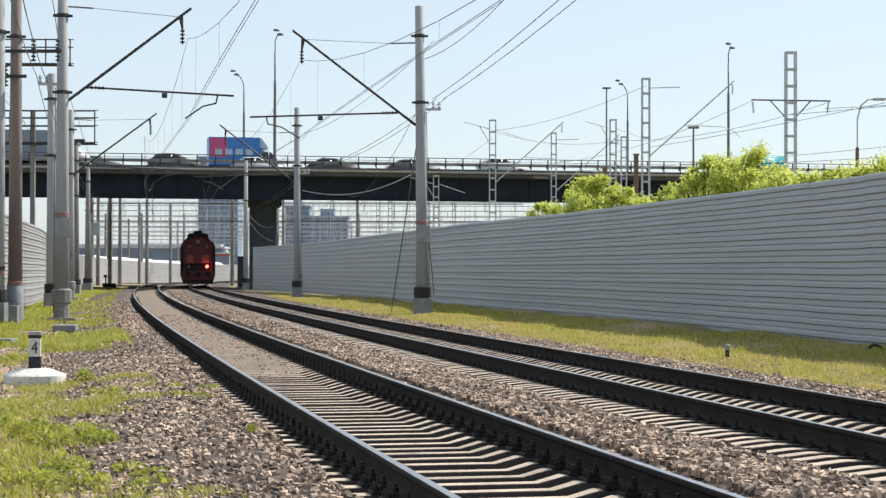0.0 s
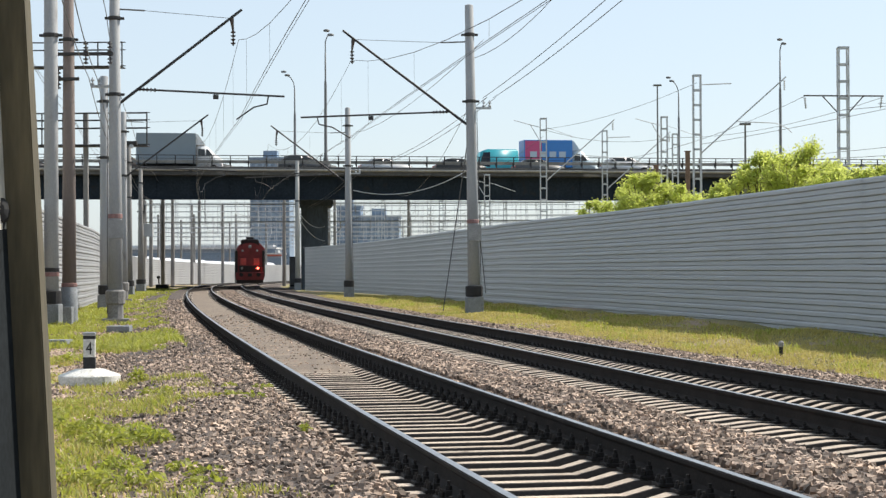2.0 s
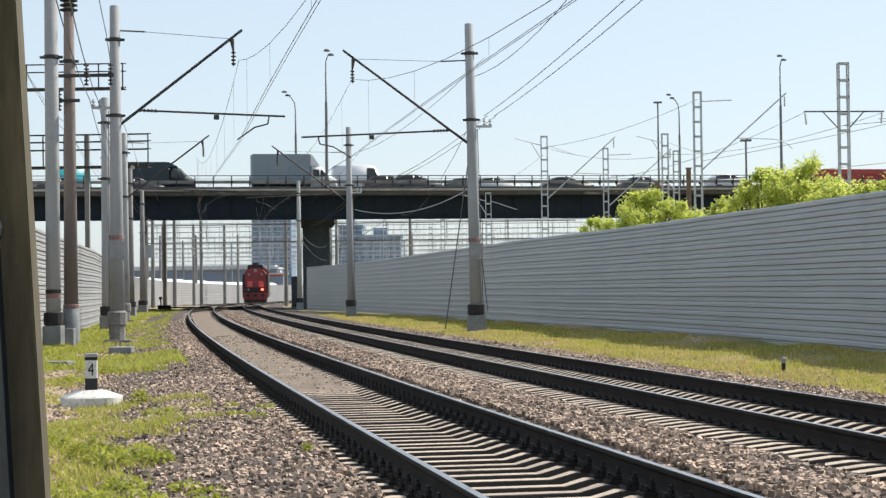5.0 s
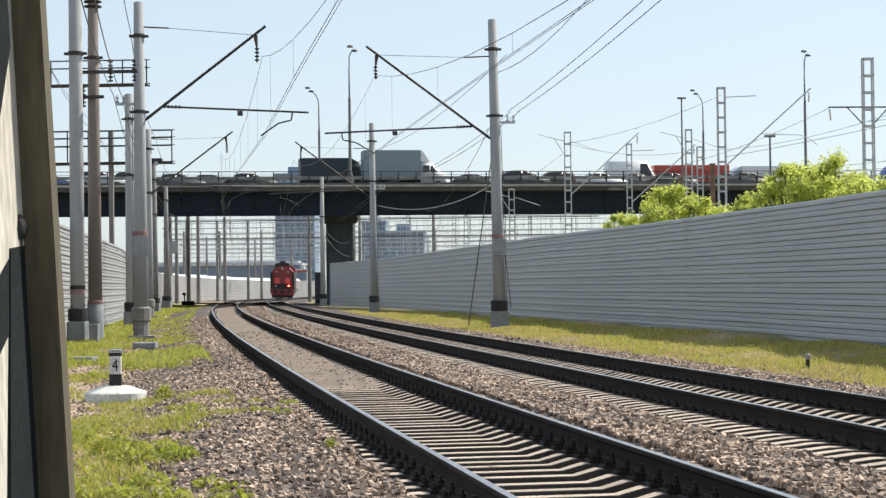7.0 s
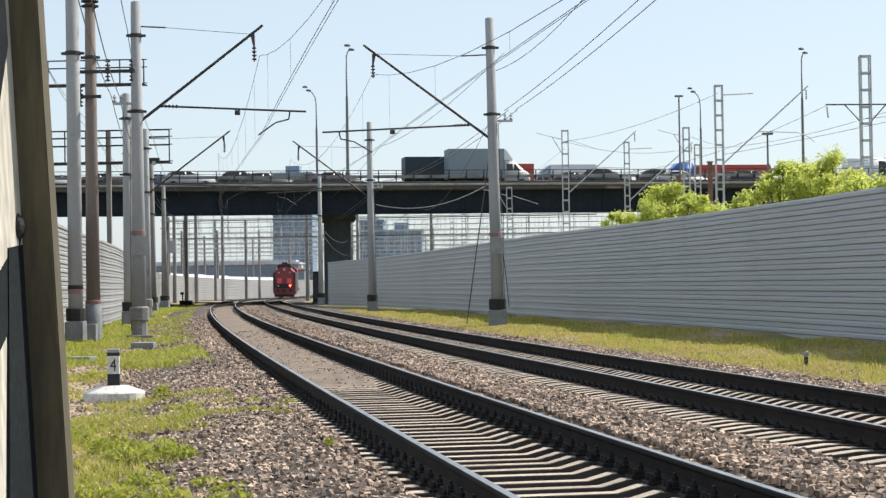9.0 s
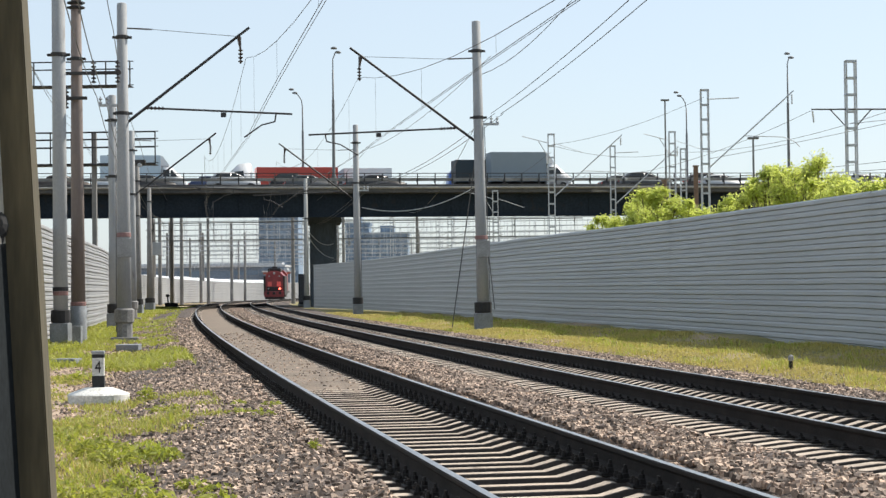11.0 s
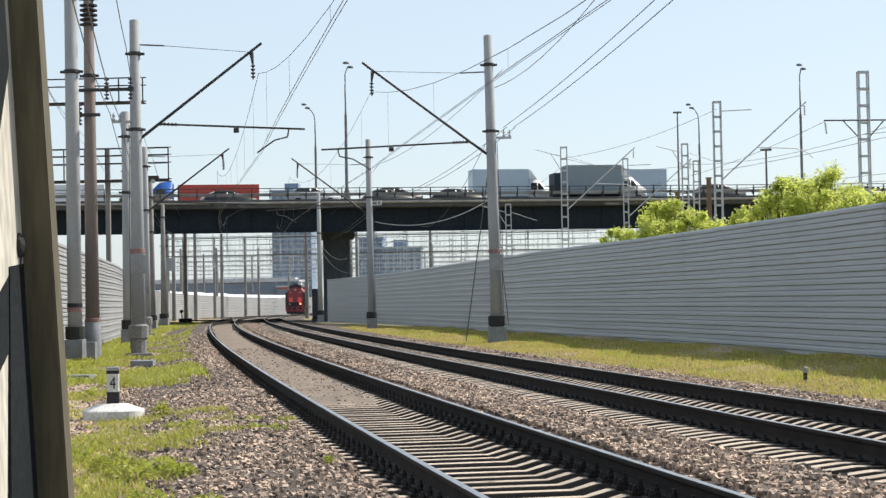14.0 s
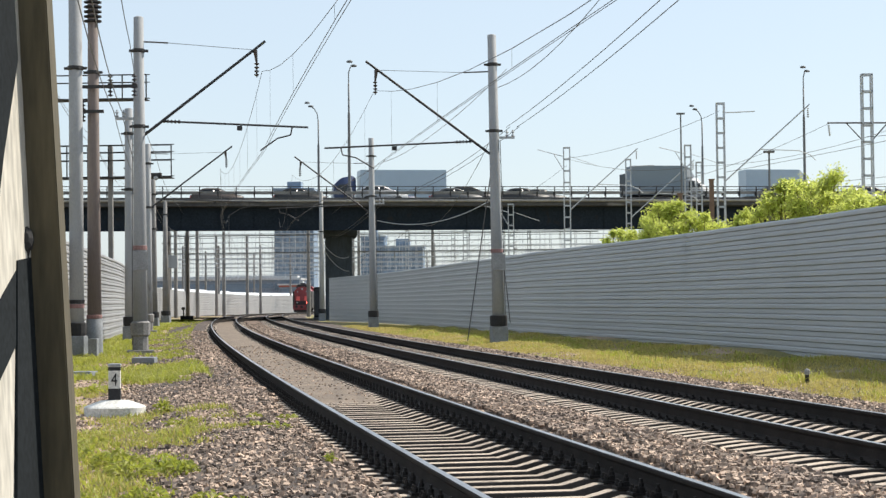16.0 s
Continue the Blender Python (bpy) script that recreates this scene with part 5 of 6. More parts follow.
def timber_frame():
    t = thing("timber_frame", pose(0, 0, 0), "weathered timber frame with cream boards and an olive stud", "timber frame")

    def beam(name, a0, a1, b0, b1, depth, mat, along_=Vector((-0.12, 0.99, 0)), label=""):
        """A board between a lower and an upper edge line (left and right ends), pushed back by depth."""
        bm = B()
        f = [bm.verts.new(p) for p in (a0, a1, b1, b0)]
        bm.faces.new(f)
        r = bmesh.ops.extrude_face_region(bm, geom=list(bm.faces))["geom"]
        bmesh.ops.translate(bm, vec=along_ * depth, verts=[v for v in r if isinstance(v, bmesh.types.BMVert)])
        bmesh.ops.bevel(bm, geom=list(bm.edges), offset=0.0015, segments=2, affect="EDGES")
        return part(name, bm, mat, t, label)
    z0, z1 = -0.02, 2.2

    def lerp(z, lo, hi):
        f = (z - 1.25) / 0.51
        return lo + (hi - lo) * f
    y = 1.85
    L = lambda z: lerp(z, -0.4925, -0.517)
    R = lambda z: lerp(z, -0.459, -0.4855)
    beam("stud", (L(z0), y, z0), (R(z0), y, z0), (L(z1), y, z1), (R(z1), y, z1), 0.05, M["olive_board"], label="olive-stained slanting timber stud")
    # boards that run back from the stud beside the camera
    bm = B()
    w = [(L(z0) + 0.003, 1.9, z0), (L(z0) - 0.02, 1.2, z0), (L(z1) - 0.02, 1.2, z1), (L(z1) + 0.003, 1.9, z1)]
    v = [bm.verts.new(p) for p in w]
    bm.faces.new(v)
    r = bmesh.ops.extrude_face_region(bm, geom=list(bm.faces))["geom"]
    bmesh.ops.translate(bm, vec=(-0.02, 0, 0), verts=[k for k in r if isinstance(k, bmesh.types.BMVert)])
    part("board", bm, M["cream_board"], t, "sunlit cream board")

    def plate(name, pts, mat, label):
        bm = B()
        bm.faces.new([bm.verts.new(p) for p in pts])
        r = bmesh.ops.extrude_face_region(bm, geom=list(bm.faces))["geom"]
        bmesh.ops.translate(bm, vec=(-0.003, 0, 0), verts=[k for k in r if isinstance(k, bmesh.types.BMVert)])
        part(name, bm, mat, t, label)
    # three thin dark plates added in the shape of shadows, no real boards
    plate("brace", ((-0.505, 1.818, 1.506), (-0.501, 1.801, 1.429), (-0.496, 1.592, 1.322), (-0.5, 1.607, 1.396)), M["shadow_board"], "dark diagonal plate standing in for a cast shadow")
    plate("cover_board", ((-0.511, 1.626, 1.76), (-0.513, 1.823, 1.794), (-0.509, 1.825, 1.711), (-0.504, 1.754, 1.605), (-0.496, 1.664, 1.441), (-0.496, 1.565, 1.443)), M["shadow_board"], "dark upper plate standing in for a cast shadow")
    plate("skirt_board", ((-0.5035, 1.8, 1.505), (-0.5035, 1.859, 1.51), (-0.488, 1.862, 1.203), (-0.489, 1.743, 1.22)), M["shadow_board"], "dark lower plate standing in for shade beside the stud")
    bm = B()
    lathe(bm, [(0.006, 0), (0.0085, 0.004), (0.0075, 0.014), (0.003, 0.017)], 9, pose(-0.508, 1.847, 1.526, 80, 0, 15) @ Matrix.Diagonal((1, 1.7, 1, 1)))
    tube(bm, (-0.508, 1.842, 1.535), (-0.511, 1.84, 1.553), 0.004, 0.001, 5)
    tube(bm, (-0.506, 1.842, 1.52), (-0.504, 1.838, 1.505), 0.004, 0.001, 5)
    part("bolt", bm, M["tar"], t, "rusty bolt head")


timber_frame()


# ---- bushes behind the fence ----
M["leaf"] = material("young_maple_leaves", (0.42, 0.47, 0.1), (0.3, 0.36, 0.06), rough=0.55, scale=2.2, fine=30, bump=0, objvar=0.35)
_b = M["leaf"].node_tree.nodes["Principled BSDF"]
_b.inputs["Transmission Weight"].default_value = 0.0
_tr = M["leaf"].node_tree.nodes.new("ShaderNodeBsdfTranslucent")
_tr.inputs[0].default_value = (0.74, 0.8, 0.2, 1)
_mx = M["leaf"].node_tree.nodes.new("ShaderNodeMixShader")
_mx.inputs[0].default_value = 0.52
_out = M["leaf"].node_tree.nodes["Material Output"]
M["leaf"].node_tree.links.new(_b.outputs[0], _mx.inputs[1])
M["leaf"].node_tree.links.new(_tr.outputs[0], _mx.inputs[2])
M["leaf"].node_tree.links.new(_mx.outputs[0], _out.inputs[0])
M["bark"] = material("grey_brown_bark", (0.14, 0.11, 0.085), (0.09, 0.07, 0.055), scale=6, fine=50, stretch=(1, 1, 0.3))


def bush(x, y, top, spread, seed, leaves=10500, size=0.088):
    """Young maple: stems that fan out, and a crown of leafy clumps of uneven size."""
    rnd = random.Random(seed)
    t = thing("maple_bush", pose(x, y, gz(y) - 0.1), "bright green young maple bush behind the fence", "bush", "bushes behind the fence")
    bm, clumps = B(), []
    for k in range(34):
        a, d = rnd.uniform(0, 6.28), spread * rnd.random() ** 0.6
        r = spread * rnd.uniform(0.16, 0.32)
        h = top - r * 0.8 - 0.75 * spread * (d / spread) ** 2 - abs(rnd.gauss(0, 0.45)) * (k > 3) - (rnd.uniform(0.2, 1.1) if k > 20 else 0)
        p2 = Vector((d * math.cos(a), d * math.sin(a), h))
        p1 = Vector((p2.x * 0.35, p2.y * 0.35, h * 0.55))
        tube(bm, (0.1 * math.cos(a), 0.1 * math.sin(a), 0), p1, 0.045, 0.03, 6)
        tube(bm, p1, p2, 0.03, 0.012, 5)
        for j in range(4):
            u = Vector((rnd.gauss(0, 1), rnd.gauss(0, 1), rnd.gauss(0.5, 0.8))).normalized()
            tube(bm, p2 - Vector((0, 0, r * 0.3)), p2 + u * r * rnd.uniform(0.9, 1.6), 0.01, 0.003, 4)
        clumps.append((p2, r))
    part("stem", bm, M["bark"], t)
    v, f = [], []
    for i in range(leaves):
        c0, r = rnd.choice(clumps)
        u = Vector((rnd.gauss(0, 1), rnd.gauss(0, 1), rnd.gauss(0.12, 0.9))).normalized()
        spur = 1.0 + 0.28 * noise.noise(u * 3.1 + Vector((seed, r * 9, 0)))
        c = c0 + u * (r * spur * abs(rnd.gauss(0.75, 0.4)))
        s = size * rnd.uniform(0.55, 1.2)
        q = Euler((rnd.uniform(-1.0, 1.0), rnd.uniform(-1.0, 1.0), rnd.uniform(0, 6.28))).to_matrix()
        k = len(v)
        for px, py, pz in ((-0.5, 0, 0), (0, -0.34, 0.06), (0.6, 0, -0.12), (0, 0.34, 0.06)):
            v.append(tuple(c + q @ Vector((px * s, py * s, pz * s))))
        f += [(k, k + 1, k + 2), (k, k + 2, k + 3)]
    o = new("crown", mesh_from("crown", v, f, [M["leaf"]]))
    o.parent = t
    return t


for i_, (x_, y_, h_, s_) in enumerate(((3.65, 66, 3.95, 0.7), (4.6, 63.5, 4.25, 0.9), (5.2, 62, 4.75, 1.1), (6.2, 62, 4.35, 1.0), (6.8, 58.5, 3.7, 0.5), (7.3, 57, 4.15, 0.6), (8.0, 54, 4.85, 0.9), (8.8, 52.5, 5.2, 1.0), (9.3, 50.5, 4.35, 1.0),
                                       (9.8, 48, 4.1, 1.0), (10.2, 46, 4.1, 1.0), (10.6, 44, 4.25, 1.0), (11.2, 42, 4.35, 1.0), (9.6, 53.5, 4.4, 1.1), (12.0, 40, 4.35, 1.0))):
    bush(x_, y_, h_ + 0.1 - gz(y_), s_, 20 + i_)


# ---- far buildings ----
# Distance haze is mixed into these wall and window colours
M["tower"] = material("hazed_blue_grey_facade", (0.22, 0.3, 0.4), (0.18, 0.26, 0.36), scale=0.05, fine=0.6, bump=0)
M["far_window"] = material("hazed_window_glass", (0.17, 0.24, 0.33), rough=0.2, bump=0)


def apartment_block(x, y, w, d, h, floors, cols, label):
    t = thing("apartment_building", pose(x, y, gz(330) - 1), label, "building", "far buildings")
    bm = B()
    box(bm, -w / 2, w / 2, 0, d, 0, h)
    box(bm, -w / 2 - 0.3, w / 2 + 0.3, -0.3, d + 0.3, h, h + 0.8)
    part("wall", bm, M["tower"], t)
    bm = B()
    box(bm, -w * 0.2, w * 0.15, d * 0.3, d * 0.7, h + 0.8, h + 3.2)
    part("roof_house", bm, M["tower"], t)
    me = bpy.data.meshes.new("window")
    bm = B()
    box(bm, -w / cols * 0.3, w / cols * 0.3, -0.12, 0.1, 0, h / floors * 0.55)
    bm.to_mesh(me)
    bm.free()
    me.materials.append(M["far_window"])
    for i in range(floors):
        for j in range(cols):
            share("window", me, t, pose(-w / 2 + (j + 0.5) * w / cols, 0, (i + 0.25) * h / floors))
    return t


apartment_block(-74.7, 600, 13.2, 14, 40, 13, 6, "tall apartment tower beyond the bridge, tinted blue-grey for haze")
apartment_block(-38.3, 600, 13.4, 12, 20.3, 8, 6, "broad apartment block beyond the fence, tinted pale for haze")
apartment_block(-48.8, 605, 8, 12, 24, 9, 4, "narrow apartment block beyond the fence, tinted pale for haze")

M["shed_wall"] = material("blue_grey_shed_sheet", (0.2, 0.25, 0.31), (0.15, 0.19, 0.25), scale=0.2, fine=3, bump=0.05)
M["shed_roof"] = material("pale_shed_roof", (0.5, 0.52, 0.54), (0.42, 0.44, 0.46), scale=0.2, fine=3, bump=0.05)
M["shed_red"] = material("faded_red_sheet", (0.4, 0.12, 0.09), (0.32, 0.1, 0.08), scale=0.3, fine=4, bump=0.05)


def far_shed(x, y, w, d, h, label, band=None):
    t = thing("shed", pose(x, y, gz(330) - 1), label, "shed", "far sheds")
    bm = B()
    box(bm, -w / 2, w / 2, 0, d, 0, h - 0.6)
    part("wall", bm, M["shed_wall"], t)
    bm = B()
    box(bm, -w / 2 - 0.4, w / 2 + 0.4, -0.5, d + 0.5, h - 0.595, h - 0.2)
    box(bm, -w / 2 + 1, w / 2 - 1, d * 0.3, d * 0.7, h - 0.2, h + 0.5)
    part("roof", bm, M["shed_roof"], t)
    n = max(2, int(w / 6))
    for i in range(n):
        bm = B()
        box(bm, -w / 2 + i * w / n + 0.15, -w / 2 + (i + 1) * w / n - 0.15, -0.06, 0.0, h - 2.6 - (i % 3) * 0.5, h - 1.5)
        part("cladding", bm, M["far_window"], t)
    if band:
        bm = B()
        box(bm, -w / 2 - 0.1, w / 2 + 0.1, -0.12, -0.05, h - 1.05, h - 0.62)
        part("red_band", bm, M[band], t, "faded red band under the roof")


far_shed(-90, 452, 70, 14, 8.0 - gz(330), "long blue-grey shed with a pale roof beyond the yard fence")
far_shed(-56.5, 450, 6.6, 8, 6.6 - gz(330), "small white-roofed shed with a red band beyond the fence", "shed_red")


# ---- parked coaches behind the far fence ----
M["coach_roof"] = material("white_coach_roof", (0.72, 0.74, 0.76), (0.62, 0.64, 0.66), rough=0.35, scale=0.3, fine=3, bump=0)
M["coach_side"] = material("grey_blue_coach_side", (0.3, 0.35, 0.4), (0.25, 0.29, 0.34), rough=0.4, scale=0.3, fine=3, bump=0)


def coach(y):
    t = thing("passenger_coach", pose(-52.5, y, gz(y) - 0.2), "parked passenger coach with a pale roof behind the fence", "coach", "parked coaches")
    bm = B()
    box(bm, -1.5, 1.5, 0, 23.6, 1.0, 3.5, 0.05)
    part("body", bm, M["coach_side"], t)
    bm = B()
    sec = [(1.5 * math.cos(a), 3.48 + 0.8 * math.sin(a)) for a in [i * math.pi / 10 for i in range(11)]]
    a_, b_ = [bm.verts.new((x, 0, z)) for x, z in sec], [bm.verts.new((x, 23.6, z)) for x, z in sec]
    for i in range(10):
        bm.faces.new((a_[i], b_[i], b_[i + 1], a_[i + 1]))
    bm.faces.new(a_)
    bm.faces.new(b_[::-1])
    part("roof", bm, M["coach_roof"], t)
    for k in (3.2, 20.4):
        bm = B()
        box(bm, -1.1, 1.1, k - 1.6, k + 1.6, 0.0, 1.02, 0.05)
        part("bogie", bm, M["tar"], t)


for i_ in range(8):
    coach(225 + i_ * 24.5)


# ---- loose stones and grass ----
def scatter_stones(name, zones, seed, label):
    """Crushed stones: zones of (off0, off1, y0, y1, per square metre, size, sink)."""
    rng = np.random.default_rng(seed)
    base = np.array([(-1, -1, -1), (1, -1, -1), (1, 1, -1), (-1, 1, -1), (-1, -1, 1), (1, -1, 1), (1, 1, 1), (-1, 1, 1)], float)
    quads = np.array([(0, 3, 2, 1), (4, 5, 6, 7), (0, 1, 5, 4), (1, 2, 6, 5), (2, 3, 7, 6), (3, 0, 4, 7)])
    cs, ss = [], []
    for o0, o1, y0, y1, dens, size, lift in zones:
        n = int((o1 - o0) * (y1 - y0) * dens)
        for o, y in zip(rng.uniform(o0, o1, n), rng.uniform(y0, y1, n)):
            s = (y - 4.0) * 1.02 + o * -0.2
            x, yy, _ = along(s, o)
            z = gz(yy) + bed_height(o, s)
            if o < -2.8 or o > 7.0:
                z = max(z if o < 7.0 else -9.0, ground_z(x, yy))
            cs.append((x, yy, z + lift))
            ss.append(size)
    cs, ss = np.array(cs), np.array(ss)
    n = len(cs)
    sc = ss[:, None] * rng.uniform(0.5, 1.25, (n, 3))
    v = base[None] * rng.uniform(0.55, 1.0, (n, 8, 3)) * sc[:, None, :]
    a, b = rng.uniform(0, 6.28, n), rng.uniform(-0.9, 0.9, n)
    ca, sa, cb, sb = np.cos(a), np.sin(a), np.cos(b), np.sin(b)
    x, y, z = v[..., 0], v[..., 1] * cb[:, None] - v[..., 2] * sb[:, None], v[..., 1] * sb[:, None] + v[..., 2] * cb[:, None]
    v = np.stack([x * ca[:, None] - y * sa[:, None], x * sa[:, None] + y * ca[:, None], z], -1) + cs[:, None, :]
    f = (quads[None] + (np.arange(n) * 8)[:, None, None]).reshape(-1, 4)
    return tagged(new(name, mesh_from(name, v.reshape(-1, 3).tolist(), f.tolist(), [M["stone"]])), label, "ballast", kind="stuff")


scatter_stones("ballast_stones", [
    (-2.4, -1.1, 8.5, 30, 210, 0.025, 0.004), (-3.0, -2.4, 8.5, 30, 160, 0.025, 0.0), (-3.8, -3.0, 8.5, 30, 120, 0.024, 0.0), (-3.8, -2.4, 30, 42, 60, 0.024, 0.0), (-2.4, -1.1, 30, 60, 74, 0.026, 0.0), (1.35, 2.5, 9, 34, 270, 0.029, 0.004), (1.35, 2.5, 34, 75, 130, 0.03, 0.0),
    (-1.0, 1.3, 9, 21, 81, 0.021, 0.0), (2.75, 5.4, 12, 36, 40, 0.023, 0.0), (5.45, 7.1, 18, 45, 210, 0.027, 0.004), (5.45, 7.1, 45, 80, 60, 0.03, 0.0), (-6.4, -3.8, 9, 36, 62, 0.021, 0.0), (-8.5, -6.4, 14, 36, 30, 0.02, 0.0),
    (6.9, 8.2, 18, 50, 40, 0.024, 0.0), (-1.3, -0.95, 26, 60, 60, 0.026, 0.0), (-5.5, -1.1, 40, 90, 22, 0.034, 0.0), (1.35, 2.5, 75, 140, 40, 0.036, 0.0), (-0.9, 1.2, 24, 60, 16, 0.02, 0.0), (2.8, 5.2, 40, 75, 14, 0.024, 0.0),
], 4, "brown and grey crushed ballast stones between the sleepers")

M["blade"] = material("spring_grass_blades", (0.29, 0.33, 0.06), (0.38, 0.35, 0.1), rough=0.6, scale=0.9, fine=20, bump=0, objvar=0.3)
M["dry_blade"] = material("yellowing_grass_blades", (0.54, 0.44, 0.14), (0.42, 0.36, 0.1), rough=0.6, scale=0.7, fine=20, bump=0, objvar=0.3)
for _k, _c in (("blade", (0.46, 0.5, 0.07)), ("dry_blade", (0.55, 0.47, 0.15))):
    vary_islands(M[_k], 0.6, 1.25)
    _nt = M[_k].node_tree
    _t, _m = _nt.nodes.new("ShaderNodeBsdfTranslucent"), _nt.nodes.new("ShaderNodeMixShader")
    _t.inputs[0].default_value = (*_c, 1)
    _m.inputs[0].default_value = 0.4
    _nt.links.new(_nt.nodes["Principled BSDF"].outputs[0], _m.inputs[1])
    _nt.links.new(_t.outputs[0], _m.inputs[2])
    _nt.links.new(_m.outputs[0], _nt.nodes["Material Output"].inputs[0])


def grass(name, places, mat, label, seed, tall=(0.05, 0.16), wide=0.007):
    rng = random.Random(seed)
    v, f = [], []
    for x, y, z, c in places:
        h = rng.uniform(*tall) * (0.6 + 0.6 * c)
        w = wide * rng.uniform(0.7, 1.4) * max(1.0, y / 22)
        a = rng.uniform(0, 6.28)
        lean = rng.uniform(0.2, 1.3) * h
        dx, dy = math.cos(a), math.sin(a)
        k = len(v)
        v += [(x - dy * w, y + dx * w, z - 0.01), (x + dy * w, y - dx * w, z - 0.01), (x + dx * lean * 0.4 + dy * w * 0.7, y + dy * lean * 0.4 - dx * w * 0.7, z + h * 0.6),
              (x + dx * lean * 0.4 - dy * w * 0.7, y + dy * lean * 0.4 + dx * w * 0.7, z + h * 0.6), (x + dx * lean, y + dy * lean, z + h)]
        f += [(k, k + 1, k + 2, k + 3), (k + 3, k + 2, k + 4)]
    return tagged(new(name, mesh_from(name, v, f, [mat])), label, "grass", kind="stuff")


def grass_places(x0, x1, y0, y1, n, seed, power=1.0):
    rng = random.Random(seed)
    out = []
    while n > 0:
        n -= 1
        y = y0 + (y1 - y0) * rng.random() ** power
        lo, hi = x0(y), x1(y)
        x = rng.uniform(lo, hi)
        s, px, py, h = line_at(y)
        off = (x - px + (y - py) * math.tan(h)) * math.cos(h)
        c = grass_cover(x, y, off)
        if rng.random() < c:
            z = gz(y) + bed_height(off, s) if -2.95 < off < -1.0 else ground_z(x, y)
            out.append((x, y, z, c))
    return out


LEFT = lambda y: -0.31 * y - 0.6
EDGE = lambda y: line_at(y)[1] - 1.8
grass("verge_grass", grass_places(LEFT, EDGE, 9, 34, 72000, 1), M["blade"], "patchy bright green grass on the verge", 2, (0.02, 0.1))
grass("dry_verge_grass", grass_places(LEFT, EDGE, 9, 34, 60000, 11), M["dry_blade"], "yellowing short grass on the gravel verge", 12, (0.02, 0.08))
grass("yard_grass", grass_places(LEFT, EDGE, 34, 100, 60000, 3, 1.5), M["blade"], "bright green grass under the poles", 4, (0.03, 0.15))
grass("trackside_grass", grass_places(lambda y: EDGE(y) - 4.5, EDGE, 34, 170, 60000, 7, 1.3), M["blade"], "green grass growing over the edge of the ballast", 8, (0.03, 0.11))
FENCE_X = lambda y: 7.6 - 0.2 * (y - 34) if y > 34 else 7.7 + (34 - y) * 0.15
grass("fence_grass", grass_places(lambda y: 8.6 - 0.2 * (y - 4), FENCE_X, 20, 110, 150000, 5, 1.4), M["dry_blade"], "yellow-green grass strip along the fence", 6, (0.015, 0.07), 0.005)
grass("fence_tufts", [(x, y, z, c * 1.6) for x, y, z, c in grass_places(lambda y: 8.6 - 0.2 * (y - 4), FENCE_X, 20, 90, 36000, 15, 1.4) if noise.noise((x * 0.9, y * 0.5, 4.0)) > 0.15],
      M["blade"], "taller green tufts in the strip along the fence", 16, (0.03, 0.11), 0.005)


def weed(x, y, r, h, seed, n=60, label="leafy green weed clump on the verge"):
    rng = random.Random(seed)
    t = thing("weed", pose(x, y, ground_z(x, y)), label, "weed", "weeds")
    v, f = [], []
    for i in range(n):
        a, d = rng.uniform(0, 6.28), r * math.sqrt(rng.random())
        px, py, pz = d * math.cos(a), d * math.sin(a), h * rng.uniform(0.2, 1.0) * (1 - 0.5 * d / r)
        q = Euler((rng.uniform(-0.9, 0.9), rng.uniform(-0.9, 0.9), a)).to_matrix()
        s = rng.uniform(0.035, 0.085)
        k = len(v)
        for ax, ay, az in ((-0.5, 0, 0), (0, -0.3, 0.1), (0.6, 0, -0.15), (0, 0.3, 0.1)):
            v.append(tuple(Vector((px, py, pz)) + q @ Vector((ax * s, ay * s, az * s))))
        f += [(k, k + 1, k + 2), (k, k + 2, k + 3)]
    o = new("foliage", mesh_from("foliage", v, f, [M["blade"]]))
    o.parent = t
    bm = B()
    for i in range(6):
        a = rng.uniform(0, 6.28)
        tube(bm, (0, 0, -0.03), (r * 0.6 * math.cos(a), r * 0.6 * math.sin(a), h * 0.8), 0.004, 0.002, 4)
    tagged(part("stalk", bm, M["leaf"], t), kind="stuff")


for i_, (x_, y_, r_, h_, n_) in enumerate(((-3.35, 15.5, 0.28, 0.16, 150), (-3.0, 15.9, 0.2, 0.14, 90), (-4.86, 24.5, 0.14, 0.24, 90), (-1.72, 16.3, 0.06, 0.2, 36), (-2.75, 20.6, 0.16, 0.16, 70), (-3.05, 21.0, 0.2, 0.15, 80),
                                           (-4.1, 22.0, 0.3, 0.14, 120), (-2.6, 12.7, 0.3, 0.15, 140), (-3.1, 13.0, 0.3, 0.17, 140), (-1.1, 12.2, 0.08, 0.08, 30), (-2.1, 13.2, 0.2, 0.12, 80), (-4.3, 17.5, 0.3, 0.15, 110), (-3.9, 14.2, 0.35, 0.15, 130),
                                           (-3.65, 16.4, 0.3, 0.18, 160), (-3.2, 16.1, 0.26, 0.16, 130), (-3.85, 17.0, 0.22, 0.12, 90), (-2.35, 13.6, 0.16, 0.12, 70), (-2.9, 13.9, 0.2, 0.13, 80), (-2.0, 12.6, 0.2, 0.12, 80),
                                           (-3.3, 22.5, 0.2, 0.16, 90), (-2.88, 22.3, 0.16, 0.15, 70), (-7.0, 30.0, 0.3, 0.2, 120), (-6.3, 33.5, 0.3, 0.2, 110), (-7.6, 34.0, 0.4, 0.25, 150), (-4.6, 19.2, 0.25, 0.1, 70))):
    weed(x_, y_, r_ * 0.9, h_ * 1.2, 50 + i_, int(n_ * 1.1))


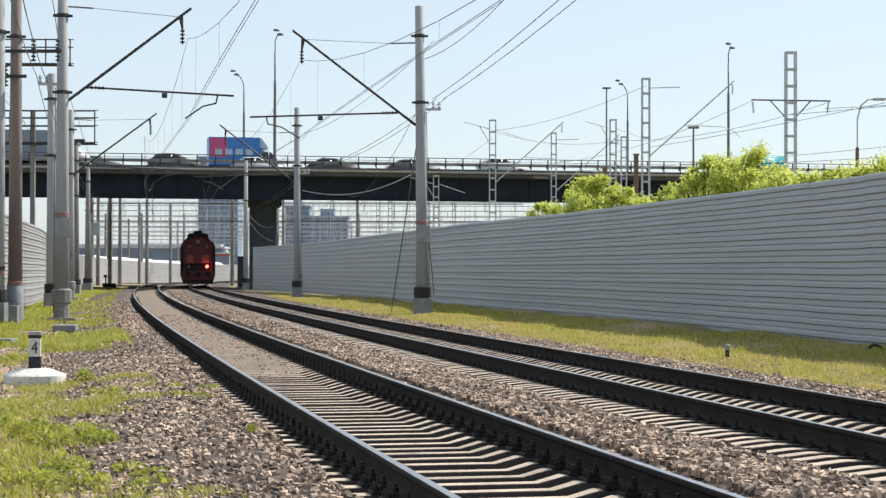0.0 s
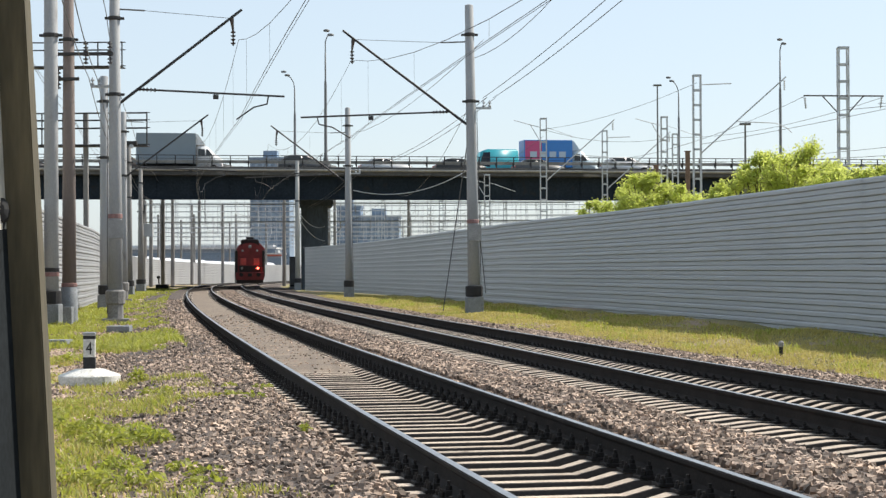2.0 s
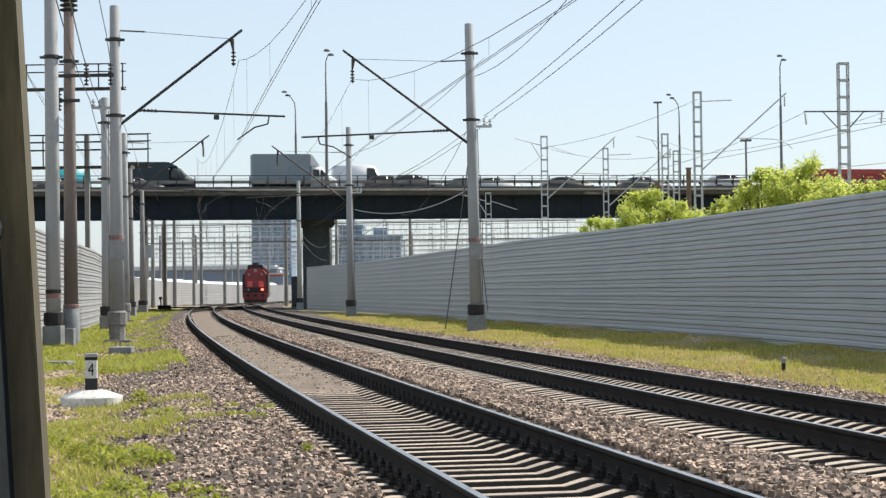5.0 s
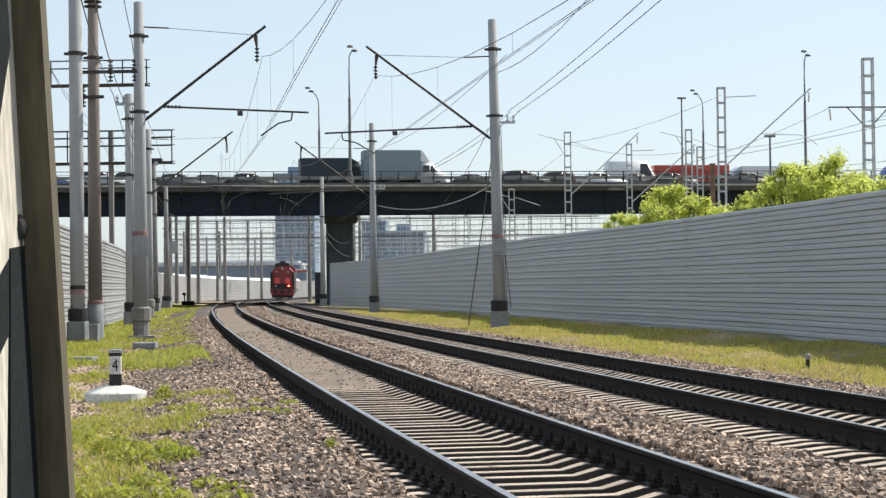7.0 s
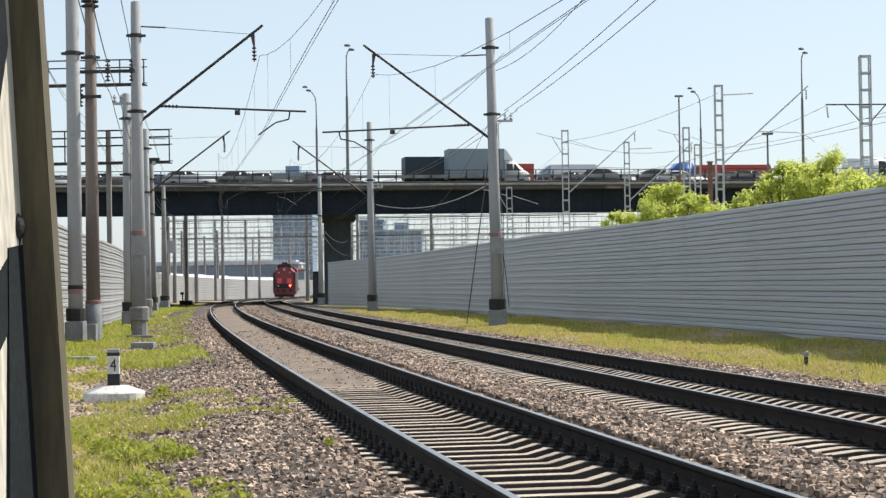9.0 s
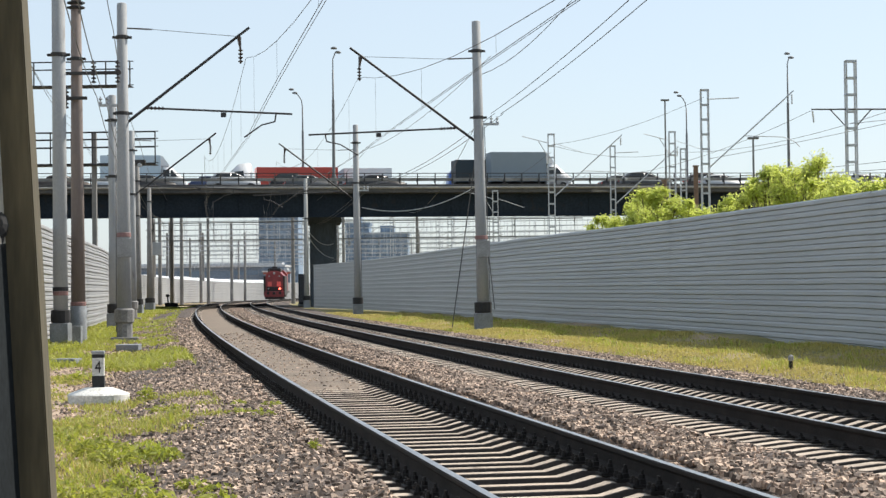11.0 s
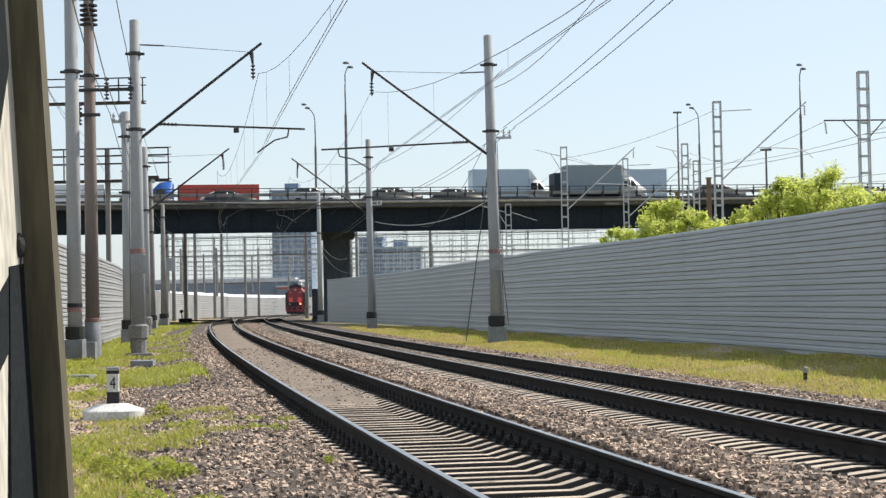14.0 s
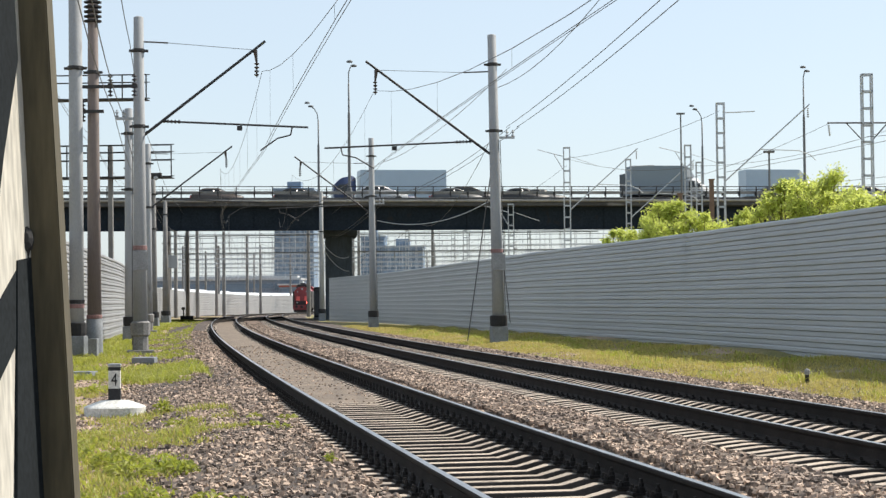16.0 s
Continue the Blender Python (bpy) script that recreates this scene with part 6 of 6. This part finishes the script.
# ---- everything that moves ----
def interp(tab, t):
    """Value at t from (t, value) pairs, carried on at the end speeds."""
    if t <= tab[0][0]:
        (a, p), (b, q) = tab[0], tab[1]
    elif t >= tab[-1][0]:
        (a, p), (b, q) = tab[-2], tab[-1]
    else:
        for (a, p), (b, q) in zip(tab, tab[1:]):
            if a <= t <= b:
                break
    return p + (q - p) * (t - a) / (b - a)


TIMES = [i * 0.5 for i in range(33)]
RUN = {
    "v1": (3.6, 1, [(0.0, -26.2), (1.0, -22.8), (2.0, -19.6), (3.0, -16.6), (4.0, -13.4), (5.2, -9.4), (6.5, -4.6), (7.5, -0.6), (8.5, 3.2), (9.0, 4.9), (10.2, 8.3), (11.5, 10.8), (12.5, 12.5), (13.5, 14.3), (14.5, 16.6), (15.5, 19.5), (16.0, 21.1)]),
    "v2": (7.2, 1, [(0.0, -58.0), (3.0, -37.0), (4.0, -30.2), (5.2, -19.5), (6.5, -10.2), (7.5, -5.1), (8.5, -0.3), (9.0, 1.7), (10.2, 5.4), (11.5, 8.7), (12.5, 11.1), (13.5, 13.8), (14.5, 16.6), (16.0, 21.5)]),
    "v3": (10.8, 1, [(0.0, -8.7), (1.0, 2.9), (2.0, 15.2), (3.0, 28.4), (4.0, 43.0), (16.0, 178.0)]),
    "v4": (19.5, -1, [(0.0, 44.9), (1.0, 27.7), (2.0, 12.2), (3.0, -2.6), (4.0, -17.0), (16.0, -150.0)]),
    "v5": (19.5, -1, [(0.0, 93.0), (6.5, 32.8), (7.5, 22.5), (8.0, 17.3), (8.5, 12.8), (11.5, -13.4), (12.5, -24.0), (13.0, -29.1), (16.0, -61.0)]),
    "v6": (23.0, -1, [(0.0, 133.0), (8.0, 44.6), (9.0, 33.4), (11.5, 7.1), (12.5, -2.0), (13.5, -12.3), (14.5, -22.4), (16.0, -38.0)]),
    "v7": (10.8, 1, [(0.0, -125.0), (4.0, -90.0), (8.0, -52.0), (11.5, -18.5), (12.5, -8.3), (13.5, 2.6), (14.5, 14.4), (16.0, 34.0)]),
    "v8": (19.5, -1, [(0.0, 178.0), (12.0, 42.8), (13.0, 30.6), (14.0, 18.6), (15.0, 7.5), (16.0, -3.3)]),
    "v10": (10.8, 1, [(0.0, -54.0), (3.5, -19.0), (4.0, -13.8), (6.5, 15.0), (16.0, 126.0)]),
    "v9": (23.0, -1, [(0.0, 100.0), (6.5, 40.0), (7.5, 31.0), (8.5, 21.0), (16.0, -50.0)]),
}
# depth of the locomotive's rear end
LOCO_Y = [(0.0, 163.0), (1.0, 176.0), (2.0, 187.5), (3.0, 198.5), (4.0, 208.5), (5.0, 218.0), (6.5, 231.0), (8.0, 243.5), (9.0, 251.0), (10.2, 260.0), (11.5, 269.0), (12.5, 276.5), (14.0, 286.5), (16.0, 299.5)]


def motions():
    for ob, key in ((V1, "v1"), (V2, "v2"), (V3, "v3"), (V4, "v4"), (V5, "v5"), (V6, "v6"), (V7, "v7"), (V8, "v8"), (V9, "v9"), (V10, "v10")):
        w, way, tab = RUN[key]
        size = {"v4": 4.6, "v5": 10.1, "v6": 10.1, "v8": 10.7, "v9": 6.9}.get(key, 0.0)
        lead = {"v5": 2.5, "v6": 2.5}.get(key, 0.0)  # these were followed by the left end of the trailer
        walk(ob, [(t, on_bridge(interp(tab, t) + (size - lead if way < 0 else 0.0), w, road_z(w)) @ pose(0, 0, 0, 0, 0, 0 if way > 0 else 180)) for t in TIMES])
    for lane, lead, w, way in (("near", "v1", 3.6, 1), ("middle", "v2", 7.2, 1), ("away", "v4", 26.5, -1)):
        for k, (ob, off) in enumerate(CARS[lane]):
            tab = RUN[lead][2]
            if lane == "away":
                tab = [(0.0, 0.0), (16.0, -112.0)]
                off = off + 30.0
            front = 7.2 if off > 0 and way > 0 else 0.0
            walk(ob, [(t, on_bridge(interp(tab, t) + off + front * 0.5, w, road_z(w)) @ pose(0, 0, 0, 0, 0, 0 if way > 0 else 180)) for t in TIMES])
    rows = []
    for t in TIMES:
        y = interp(LOCO_Y, t)
        s = at_y(y, TRACK_GAP)
        x0, y0, _ = along(s, TRACK_GAP)
        x1, y1, _ = along(s + 12, TRACK_GAP)
        rows.append((t, pose(x0, y0, gz(y0) + 0.18, 0, 0, -math.degrees(math.atan2(x1 - x0, y1 - y0)))))
    walk(LOCO, rows)


motions()
